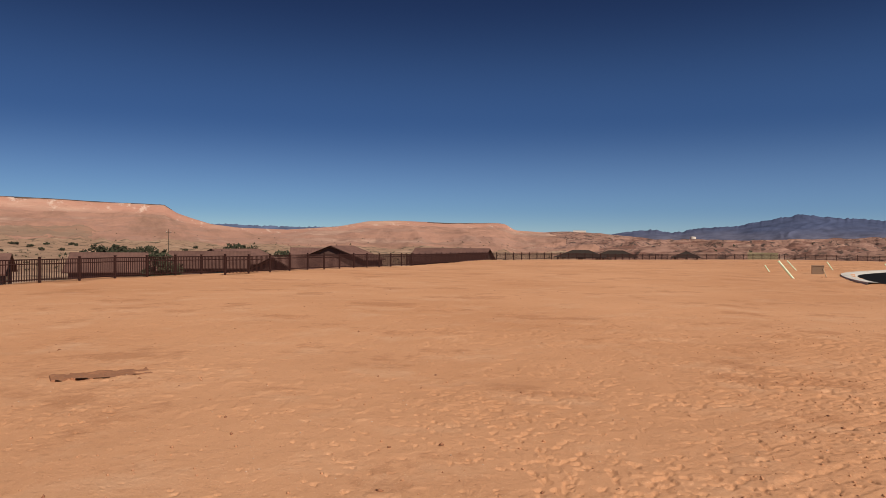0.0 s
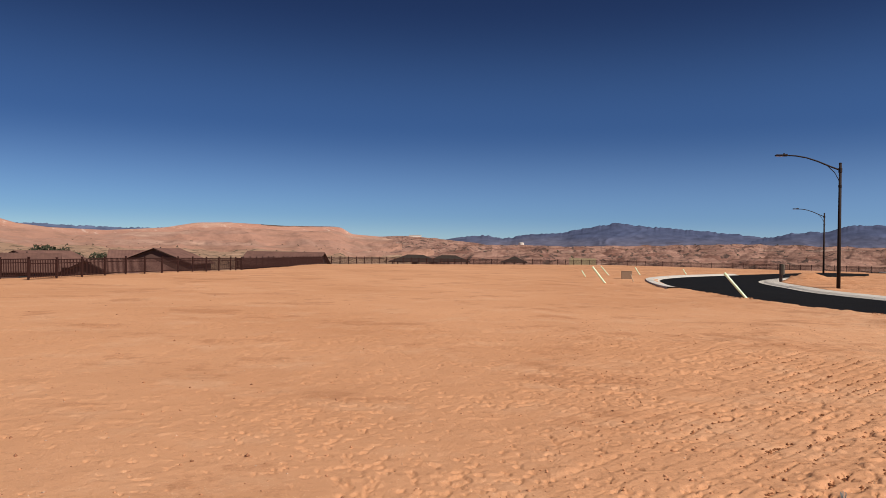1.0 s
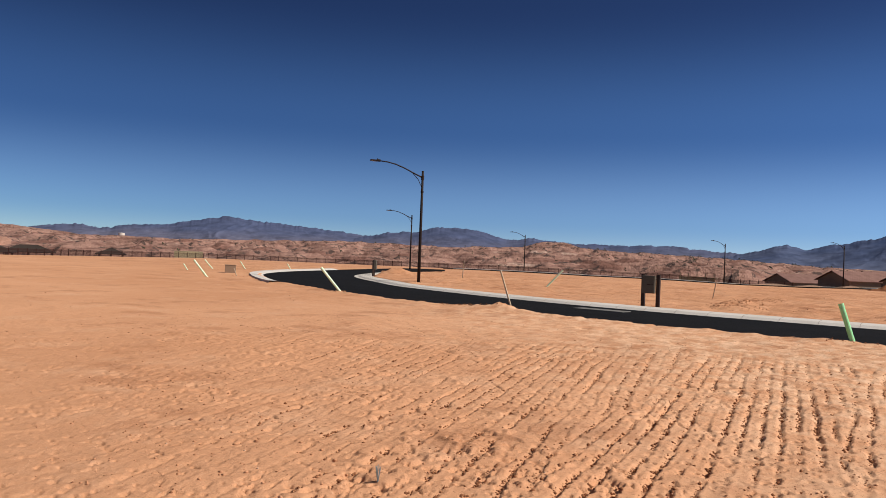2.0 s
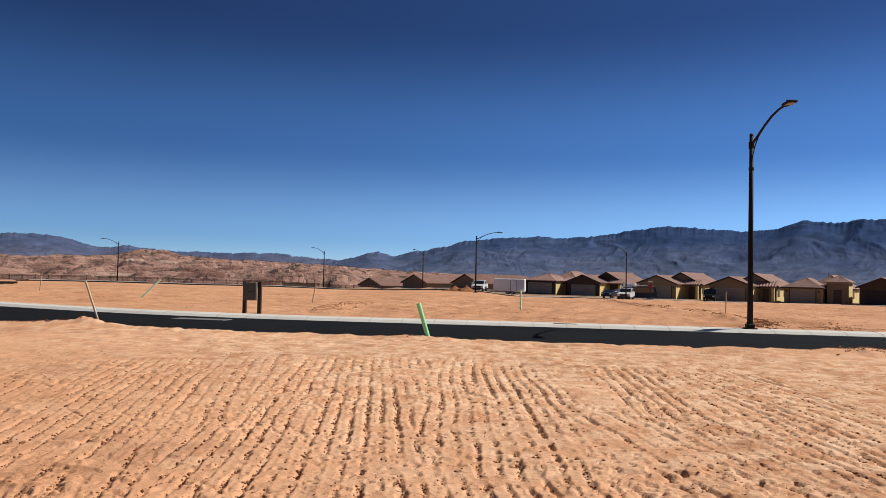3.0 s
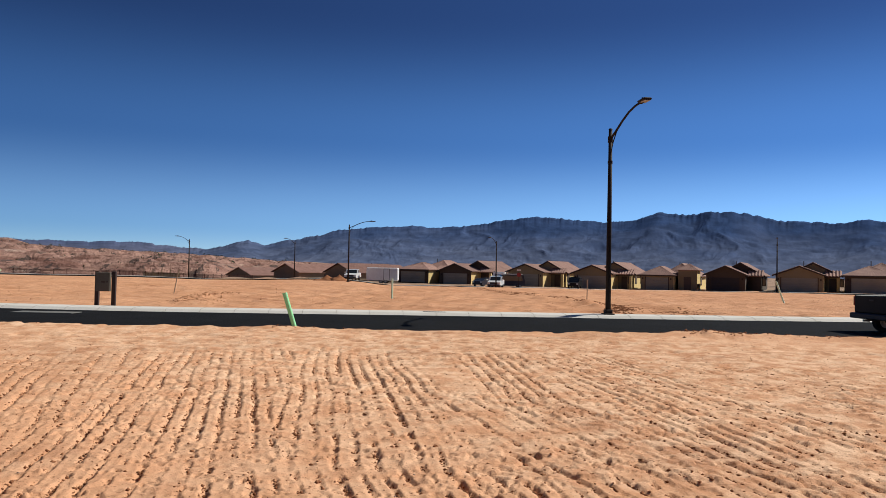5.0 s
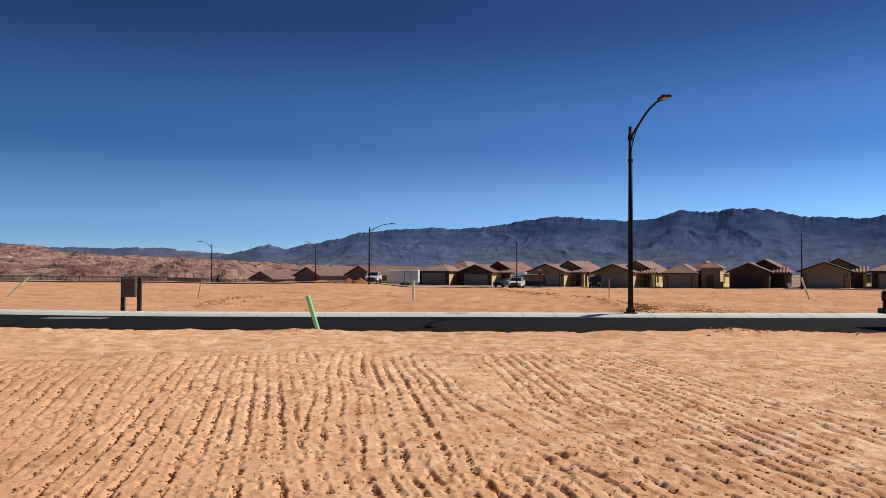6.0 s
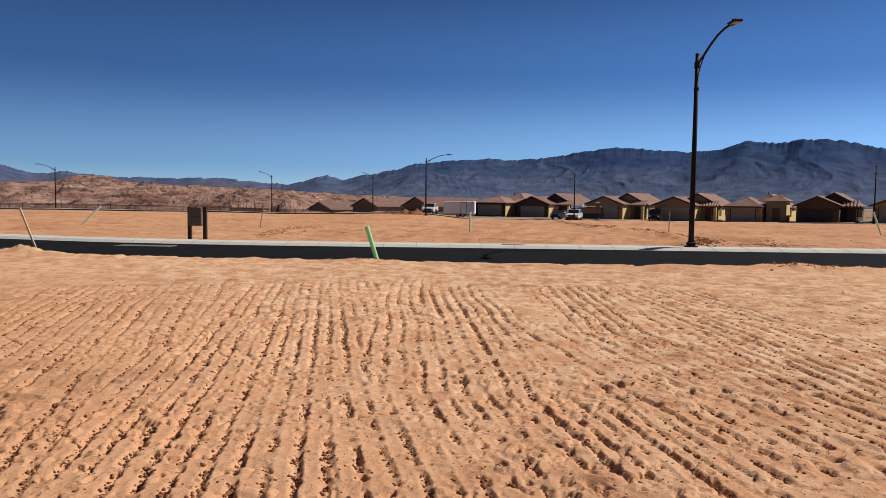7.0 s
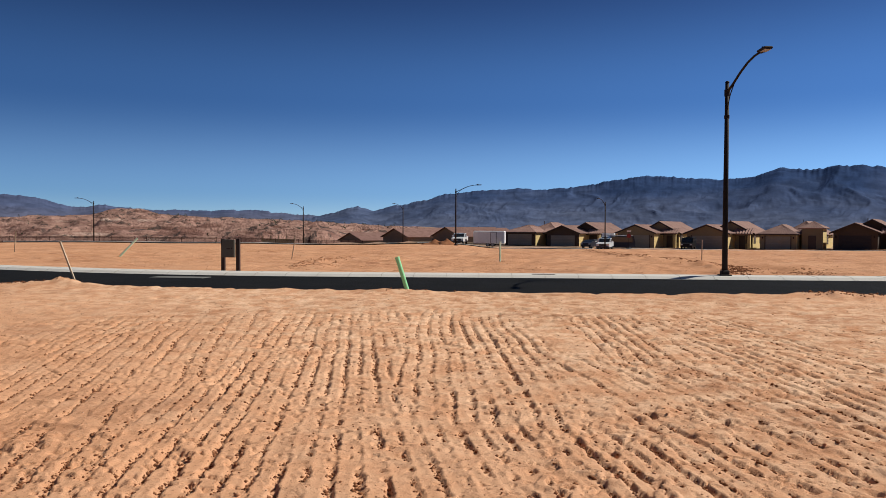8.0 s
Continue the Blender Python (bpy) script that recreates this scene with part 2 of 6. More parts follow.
    nt.links.new(drawn.outputs["Vector"], ruts.inputs["Vector"])
    c = mixed(times(times(ranged(ruts.outputs["Fac"], 0.55, 0.62, 0, 0.8), ranged(noise_node(0.2, 4), 0.4, 0.6, 0.2, 1)), churned), c, (0.33, 0.145, 0.072))
    c = mixed(times(ranged(ruts.outputs["Fac"], 0.42, 0.36, 0, 0.5), churned), c, (0.72, 0.45, 0.28))
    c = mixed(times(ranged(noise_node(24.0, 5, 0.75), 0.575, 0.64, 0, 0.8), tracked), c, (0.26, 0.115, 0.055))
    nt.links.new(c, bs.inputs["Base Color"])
    b1 = nt.nodes.new("ShaderNodeBump")
    b1.inputs["Distance"].default_value = 0.013
    b1.inputs["Strength"].default_value = 0.8
    nt.links.new(noise_node(14.0, 6, 0.7), b1.inputs["Height"])
    b2 = nt.nodes.new("ShaderNodeBump")
    b2.inputs["Distance"].default_value = 0.009
    b2.inputs["Strength"].default_value = 1.0
    nt.links.new(noise_node(48.0, 5, 0.75), b2.inputs["Height"])
    nt.links.new(b1.outputs["Normal"], b2.inputs["Normal"])
    b3 = nt.nodes.new("ShaderNodeBump")
    b3.inputs["Distance"].default_value = 0.09
    b3.inputs["Strength"].default_value = 1.0
    nt.links.new(times(ruts.outputs["Fac"], churned), b3.inputs["Height"])
    nt.links.new(b2.outputs["Normal"], b3.inputs["Normal"])
    nt.links.new(b3.outputs["Normal"], bs.inputs["Normal"])
    return m


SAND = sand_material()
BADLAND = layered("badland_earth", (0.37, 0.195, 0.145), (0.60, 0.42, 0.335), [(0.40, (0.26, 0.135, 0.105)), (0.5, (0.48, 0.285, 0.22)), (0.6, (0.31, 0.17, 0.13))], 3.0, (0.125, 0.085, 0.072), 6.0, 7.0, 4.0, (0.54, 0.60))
MESA = layered("mesa_slope_earth", (0.49, 0.27, 0.195), (0.58, 0.375, 0.285), [(0.45, (0.52, 0.285, 0.205)), (0.56, (0.45, 0.26, 0.195))], 9.0, (0.31, 0.18, 0.125), 30.0, 20.0, 5.0, (0.50, 0.72), -22.0)
MESA_TOP = layered("mesa_rim_earth", (0.50, 0.26, 0.19), (0.58, 0.36, 0.27), [(0.45, (0.52, 0.275, 0.20))], 9.0, (0.66, 0.47, 0.375), 9.0, 14.0, 4.0, (0.57, 0.66), -22.0)
GRAVEL = layered("dark_gravel_slope", (0.34, 0.22, 0.155), (0.42, 0.275, 0.20), [(0.5, (0.30, 0.20, 0.14))], 4.0, (0.40, 0.22, 0.15), 40.0, 8.0, 1.5)
CAP = layered("dark_cap_rock", (0.12, 0.085, 0.065), (0.20, 0.135, 0.10), [(0.5, (0.09, 0.065, 0.05))], 2.0, (0.26, 0.17, 0.12), 12.0, 6.0, 3.0)
SCRUB = layered("scrub_flat_earth", (0.40, 0.255, 0.175), (0.50, 0.34, 0.24), [(0.5, (0.36, 0.23, 0.155))], 3.0, (0.12, 0.092, 0.062), 7.0, 6.0, 1.2, (0.53, 0.60))
# the blue of distant haze is put into these rock colours
ROCK_BLUE = hazed_rock("hazed_mountain_rock", (0.100, 0.120, 0.185), (0.036, 0.062, 0.138), 210.0)
ROCK_GREY = hazed_rock("hazed_range_rock", (0.14, 0.135, 0.175), (0.070, 0.088, 0.155), 90.0)
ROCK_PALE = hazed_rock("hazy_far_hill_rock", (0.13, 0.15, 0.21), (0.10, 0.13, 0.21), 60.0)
ASPHALT = material("new_asphalt", (0.0105, 0.0105, 0.011), rough=0.95, second=(0.016, 0.016, 0.016), scale=0.6, fine=90, bump=0.004, bump_scale=120, spec=0.04)
CONCRETE = material("light_concrete", (0.60, 0.57, 0.52), rough=0.9, second=(0.50, 0.46, 0.39), scale=0.5, fine=30, bump=0.003)
SEAM = material("dirty_concrete_joint", (0.26, 0.22, 0.18), rough=0.95)
STEEL = material("bronze_painted_steel", (0.020, 0.013, 0.011), rough=0.75, second=(0.026, 0.017, 0.014), scale=2, fine=60, spec=0.2)
FENCE = material("brown_painted_fence_steel", (0.042, 0.017, 0.014), rough=0.8, second=(0.030, 0.013, 0.011), spec=0.15, scale=2, fine=40)
LED = material("lamp_lens", (0.16, 0.16, 0.165), rough=0.25, mix=0.1)
GREEN = material("green_pvc", (0.27, 0.68, 0.31), rough=0.5, second=(0.34, 0.72, 0.40), scale=3, fine=20, mix=0.7, spread=0.08)
PALE_GREEN = material("faded_green_pvc", (0.58, 0.80, 0.52), rough=0.55, second=(0.78, 0.86, 0.68), scale=3, fine=20, mix=0.8, spread=0.08)
LATH = material("weathered_wood_lath", (0.50, 0.40, 0.28), rough=0.9, second=(0.36, 0.27, 0.18), scale=5, fine=60, bump=0.002, spread=0.12)
BROWN_POST = material("dark_brown_post_paint", (0.035, 0.020, 0.015), rough=0.6, fine=50)
CABINET = material("tan_grey_cabinet_metal", (0.098, 0.088, 0.066), rough=0.6, second=(0.082, 0.073, 0.055), fine=30)
TAN_BOX = material("tan_utility_box_paint", (0.23, 0.155, 0.10), rough=0.7, second=(0.26, 0.175, 0.115), fine=30)
STUCCO = material("tan_stucco", (0.26, 0.21, 0.125), rough=0.95, second=(0.22, 0.175, 0.105), scale=0.6, fine=25, bump=0.01, bump_scale=40, spread=0.12)
# stucco brightened for side walls: sunlight put into the colour
STUCCO_SUNLIT = material("sunlit_ochre_stucco", (0.74, 0.55, 0.24), rough=0.95, second=(0.64, 0.47, 0.20), scale=0.6, fine=25, bump=0.01, bump_scale=40)
STUCCO_DARK = material("brown_stucco", (0.072, 0.052, 0.038), rough=0.95, scale=0.6, fine=25, bump=0.01, bump_scale=40)
ROOF_DARK = material("dark_red_roof_tile", (0.17, 0.092, 0.074), rough=0.95, second=(0.12, 0.066, 0.055), spec=0.1, scale=0.9, fine=9, mix=0.8, spread=0.15)
ROOF = material("clay_roof_tile", (0.33, 0.195, 0.155), rough=0.9, second=(0.23, 0.130, 0.105), scale=0.9, fine=9, mix=0.8, spread=0.1)
ROOF_BROWN = material("brown_roof_tile", (0.24, 0.140, 0.115), rough=0.95, second=(0.18, 0.10, 0.082), spec=0.1, scale=0.9, fine=9, mix=0.8, spread=0.15)
STUCCO_MID = material("dull_brown_stucco", (0.20, 0.155, 0.11), rough=0.95, scale=0.6, fine=25, bump=0.01, bump_scale=40)
STUCCO_RED = material("red_brown_stucco", (0.085, 0.045, 0.036), rough=0.95, scale=0.6, fine=25, bump=0.01, bump_scale=40, spread=0.1)
TRIM = material("dark_brown_fascia", (0.05, 0.033, 0.026), rough=0.8)
GARAGE = material("tan_garage_door", (0.25, 0.235, 0.19), rough=0.6, scale=0.5, fine=10)
GARAGE_DARK = material("brown_garage_door", (0.020, 0.016, 0.018), rough=0.6, scale=0.5, fine=10)
DOOR = material("brown_entry_door", (0.06, 0.035, 0.025), rough=0.5)
GLASS = glassy("dark_window_glass", (0.02, 0.025, 0.03))
WHITE_PAINT = material("white_vehicle_paint", (0.75, 0.75, 0.74), rough=0.35, mix=0.2, coat=0.3)
TRAILER_WHITE = material("white_trailer_metal", (0.72, 0.71, 0.70), rough=0.5, mix=0.3)
BLACK_PAINT = material("black_truck_paint", (0.006, 0.007, 0.008), rough=0.45, mix=0.2, spec=0.15)
DARK_BLUE_PAINT = material("dark_blue_car_paint", (0.008, 0.011, 0.024), rough=0.5, coat=0.1)
RUBBER = material("tyre_rubber", (0.012, 0.012, 0.012), rough=0.9, fine=60)
RIM = material("wheel_rim_metal", (0.30, 0.30, 0.31), rough=0.4, metal=0.8)
BUMPER = material("dark_bumper", (0.03, 0.03, 0.032), rough=0.5)
RED_LENS = material("red_tail_lens", (0.25, 0.01, 0.01), rough=0.25)
CLEAR_LENS = material("headlight_lens", (0.6, 0.62, 0.65), rough=0.15)
STOP_RED = material("stop_sign_red", (0.22, 0.02, 0.02), rough=0.5)
WHITE_SIGN = material("white_sign_paint", (0.7, 0.7, 0.7), rough=0.5)
LEAF = material("desert_shrub_leaf", (0.030, 0.034, 0.018), rough=0.95, second=(0.05, 0.05, 0.026), scale=1.2, fine=12, mix=0.9, spread=0.2)
BARK = material("dark_bark", (0.07, 0.05, 0.035), rough=0.95)
DAMP = material("damp_dark_soil", (0.33, 0.15, 0.078), rough=0.95, second=(0.24, 0.105, 0.053), scale=5, fine=40, bump=0.02, bump_scale=20)
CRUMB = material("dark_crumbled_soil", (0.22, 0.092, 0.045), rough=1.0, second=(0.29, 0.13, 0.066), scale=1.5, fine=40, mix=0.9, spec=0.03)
CLOD = material("dirt_clod", (0.54, 0.28, 0.155), rough=0.95, second=(0.42, 0.205, 0.105), scale=0.8, fine=30, spec=0.05)
TARP = material("dark_shade_cloth", (0.035, 0.024, 0.018), rough=0.95)
TANK_WHITE = material("white_tank_paint", (0.66, 0.60, 0.52), rough=0.6)
DUST = material("dusty_asphalt_patch", (0.16, 0.155, 0.14), rough=0.95, second=(0.11, 0.105, 0.095), scale=3, fine=50)
PEBBLE = material("pale_pebble", (0.58, 0.38, 0.26), rough=0.9)
BRISTLE = material("grey_blue_plastic_bristle", (0.30, 0.36, 0.36), rough=0.6)
WALL_TAN = material("tan_block_wall", (0.42, 0.34, 0.20), rough=0.95, fine=20)


# ---------------------------------------------------------------- mesh helpers
def mesh_object(name, bm, mat, smooth=False):
    me = bpy.data.meshes.new(name)
    bm.normal_update()
    bm.to_mesh(me)
    bm.free()
    for m in mat if isinstance(mat, (list, tuple)) else (mat,):
        me.materials.append(m)
    if smooth:
        me.polygons.foreach_set("use_smooth", [True] * len(me.polygons))
    return new(name, me)


def part(name, bm, mat, parent, label="", smooth=False, m=None):
    ob = mesh_object(name, bm, mat, smooth)
    ob.parent = parent
    if m is not None:
        ob.matrix_basis = m
    if label:
        ob["label"] = label
    return ob


def thing(name, m, label, category, group="", kind=""):
    ob = new(name)
    ob.empty_display_size = 0.2
    ob.matrix_basis = m
    return tagged(ob, label, category, group, kind)


def add_box(bm, x0, x1, y0, y1, z0, z1, bevel=0.0):
    r = bmesh.ops.create_cube(bm, size=1.0, matrix=Matrix.LocRotScale(((x0 + x1) / 2, (y0 + y1) / 2, (z0 + z1) / 2), None, (abs(x1 - x0), abs(y1 - y0), abs(z1 - z0))))
    if bevel:
        edges = list({e for v in r["verts"] for e in v.link_edges})
        bmesh.ops.bevel(bm, geom=edges, offset=bevel, segments=1, affect="EDGES")
    return bm


def box(x0, x1, y0, y1, z0, z1, bevel=0.0):
    return add_box(bmesh.new(), x0, x1, y0, y1, z0, z1, bevel)


def add_tube(bm, points, radii, sides=8, cap=True):
    """A tube along points, with a radius at each."""
    pts = [Vector(p) for p in points]
    if isinstance(radii, (int, float)):
        radii = [radii] * len(pts)
    rings = []
    for i, p in enumerate(pts):
        way = (pts[min(i + 1, len(pts) - 1)] - pts[max(i - 1, 0)]).normalized()
        side = way.cross(Vector((0, 0, 1)) if abs(way.z) < 0.9 else Vector((0, 1, 0))).normalized()
        up = side.cross(way)
        rings.append([bm.verts.new(p + radii[i] * (math.cos(2 * math.pi * k / sides) * side + math.sin(2 * math.pi * k / sides) * up)) for k in range(sides)])
    for a, b in zip(rings, rings[1:]):
        for k in range(sides):
            bm.faces.new((a[k], a[(k + 1) % sides], b[(k + 1) % sides], b[k]))
    if cap:
        bm.faces.new(rings[0][::-1])
        bm.faces.new(rings[-1])
    bmesh.ops.recalc_face_normals(bm, faces=bm.faces)
    return bm


def tube(points, radii, sides=8):
    return add_tube(bmesh.new(), points, radii, sides)


def prism(outline, y0, y1):
    """The outline, in x and z, drawn out along y."""
    bm = bmesh.new()
    a = [bm.verts.new((x, y0, z)) for x, z in outline]
    b = [bm.verts.new((x, y1, z)) for x, z in outline]
    bm.faces.new(a)
    bm.faces.new(b[::-1])
    for i in range(len(a)):
        j = (i + 1) % len(a)
        bm.faces.new((a[j], a[i], b[i], b[j]))
    bmesh.ops.recalc_face_normals(bm, faces=bm.faces)
    return bm


# ---------------------------------------------------------------- the shape of the land
def hashed(ix, iy, seed):
    n = (ix.astype(np.int64) * 374761393 + iy.astype(np.int64) * 668265263 + seed * 1274126177) & 0x7FFFFFFF
    n = ((n ^ (n >> 13)) * 1103515245 + 12345) & 0x7FFFFFFF
    n = ((n ^ (n >> 15)) * 1597334677) & 0x7FFFFFFF
    return ((n ^ (n >> 11)) & 0xFFFFF) / 0xFFFFF


def lumps(x, y, size, seed=0):
    """Smooth noise from -1 to 1, with lumps of that size."""
    x, y = x / size, y / size
    ix, iy = np.floor(x), np.floor(y)
    fx, fy = x - ix, y - iy
    u, v = fx * fx * fx * (fx * (fx * 6 - 15) + 10), fy * fy * fy * (fy * (fy * 6 - 15) + 10)
    a, b = hashed(ix, iy, seed), hashed(ix + 1, iy, seed)
    c, d = hashed(ix, iy + 1, seed), hashed(ix + 1, iy + 1, seed)
    return 2 * ((a + (b - a) * u) * (1 - v) + (c + (d - c) * u) * v) - 1


def rough(x, y, size, octaves=4, seed=0, gain=0.5):
    total, amp = 0, 1.0
    for k in range(octaves):
        total = total + amp * lumps(x, y, size / 2**k, seed + 17 * k)
        amp *= gain
    return total


def ridged(x, y, size, octaves=4, seed=0, gain=0.55):
    total, amp = 0, 1.0
    for k in range(octaves):
        total = total + amp * (1 - 2 * np.abs(lumps(x, y, size / 2**k, seed + 31 * k)))
        amp *= gain
    return total


def ease(v, lo, hi):
    t = np.clip((v - lo) / (hi - lo), 0, 1)
    return t * t * (3 - 2 * t)


def along(angle, table):
    """A value that runs smoothly with the bearing, from a short table of bearing, value."""
    a, v = zip(*table)
    return np.interp(angle, a, v)


# The road: its outer and inner edge.
OUTER = [(34, -62), (28.5, -30), (23.0, -8), (21.0, 2), (19.7, 10), (19.1, 16.5), (19.3, 24), (20.3, 31), (21.4, 36), (24.3, 43), (27.2, 48), (31.5, 52.7), (36, 56.3), (42, 60.5), (50, 66), (62, 74)]
INNER = [(41.5, -60), (35.8, -30), (30.4, -10), (27.7, 2.8), (26.1, 9.6), (25.1, 15), (24.9, 21.5), (26.2, 30.7), (28.3, 36), (31, 41.8), (33.6, 45.9), (37.3, 49.9), (41.7, 53.8), (47, 58), (54, 63), (66, 71)]


def spline(points, steps):
    """A smooth line through points, as an array."""
    p = [np.array(q, float) for q in points]
    p = [2 * p[0] - p[1], *p, 2 * p[-1] - p[-2]]
    out = []
    for a, b, c, d in zip(p, p[1:], p[2:], p[3:]):
        for k in range(steps):
            t = k / steps
            out.append(0.5 * (2 * b + (c - a) * t + (2 * a - 5 * b + 4 * c - d) * t * t + (3 * b - a - 3 * c + d) * t**3))
    out.append(p[-2])
    return np.array(out)


OUT_LINE, IN_LINE = spline(OUTER, 8), spline(INNER, 8)


def offset(line, by):
    """The line moved sideways, to the right of its way."""
    way = np.gradient(line, axis=0)
    way /= np.linalg.norm(way, axis=1)[:, None]
    return line + by * np.stack([way[:, 1], -way[:, 0]], 1)


def road_mask(x, y):
    """How far inside the road's strip, with its kerbs, a place lies (below 0: outside), in metres."""
    best = np.full(x.shape, -99.0)
    far_side = offset(IN_LINE, 1.2)
    mid, half = (OUT_LINE + far_side) / 2, np.linalg.norm(OUT_LINE - far_side, axis=1) / 2
    for k in range(len(mid) - 1):
        a, b = mid[k], mid[k + 1]
        ab = b - a
        t = np.clip(((x - a[0]) * ab[0] + (y - a[1]) * ab[1]) / (ab @ ab), 0, 1)
        d = np.hypot(x - a[0] - t * ab[0], y - a[1] - t * ab[1])
        best = np.maximum(best, half[k] + (half[k + 1] - half[k]) * t - d)
    return best


PAD_EDGE = [(-180, 60), (-60, 30), (-31, 34), (-21, 39.5), (-10.2, 49), (-2.4, 62.5), (1.0, 79), (3.4, 101), (8.5, 114), (17, 142), (24.7, 157), (30, 162), (38, 155), (43, 148), (50, 150), (58, 143), (64, 143), (69, 158), (74, 230), (180, 230)]
# how far the pad has fallen where it ends
FALL = [(-180, 0), (-2, 0.05), (3.4, 0.3), (8.5, 0.45), (17, 0.7), (24.7, 0.62), (30, 0.75), (45, 0.72), (54, 0.95), (60, 0.95), (70, 1.9), (78, 4.3), (94, 4.3), (101, 3.7), (112, 2.5), (180, 2.5)]
DROP = [(-180, -3), (-40, -4.0), (0, -4.0), (12, -6), (30, -9), (60, -7), (68, -4.0), (76, -2.2), (80, -1.5), (180, -1.5)]
# elevation of the crest of the near hills, in degrees over the eye
CREST = [(-60, 2.9), (-31.1, 3.0), (-28.1, 2.96), (-24.2, 2.80), (-20.8, 2.76), (-19.9, 2.16), (-18.9, 1.81), (-17.5, 1.38), (-15.6, 1.15), (-12, 1.05), (-9.8, 1.2), (-8.1, 1.34), (-5.9, 1.76), (-3.7, 1.87), (-1.1, 1.77), (0.7, 1.70), (4.2, 1.72), (4.8, 1.64), (5.6, 1.16), (7.7, 1.02), (9.8, 1.1), (12.8, 0.9), (16, 0.55), (23, 0.5), (28, 0.65), (33.7, 0.82), (36.2, 0.83), (42, 0.73), (48.6, 0.9), (49.6, 1.33), (51.8, 1.38), (53.0, 1.0), (57.4, 0.80), (62, 0.66), (66, 0.48), (70, 0.25), (75, 0.1), (85, -0.3), (180, -0.3)]
CREST_R = [(-60, 950), (-17, 900), (-9, 880), (6, 880), (14, 800), (25, 620), (40, 520), (48, 420), (60, 420), (70, 500), (180, 800)]
FOOT_R = [(-60, 430), (-17, 430), (6, 300), (14, 260), (25, 215), (40, 195), (60, 185), (68, 240), (74, 330), (180, 400)]


def pad_height(x, y):
    """The graded building pad: nearly flat, with ruts, rows left by tracks and lumps."""
    r = np.hypot(x, y)
    z = 0.05 * lumps(x, y, 14, 3) * ease(r, 8, 30) + 0.025 * rough(x, y, 3.1, 3, 5) * ease(r, 2, 12)
    return z


# Passes of the machine: a place on the middle of the pass, its bearing, half width, pitch of its grooves, depth, and the x between which it runs.
PASSES = (
    (12.0, 15.5, 52.0, 2.2, 0.22, 0.45, -5, 40),
    (10.5, 10.6, 57.0, 1.7, 0.21, 0.60, -5, 40),
    (10.3, 6.9, 62.0, 1.6, 0.20, 0.80, -5, 40),
    (11.0, -6.6, 67.0, 1.9, 0.21, 0.65, -5, 40),
    (9.0, 3.55, 67.3, 1.42, 0.185, 1.00, -5, 40),
    (9.8, 1.70, 73.2, 0.98, 0.195, 1.10, 6, 40),
    (5.5, 0.10, 66.0, 1.30, 0.180, 1.00, -5, 7.4),
    (12.0, -0.45, 76.5, 1.00, 0.205, 0.85, 8, 40),
    (8.5, -0.90, 65.0, 0.85, 0.19, 0.95, -5, 11),
    (7.2, -3.4, 64.0, 1.30, 0.20, 0.85, -5, 10),
    (11.2, -2.50, 71.0, 0.95, 0.20, 1.00, 7, 40),
)


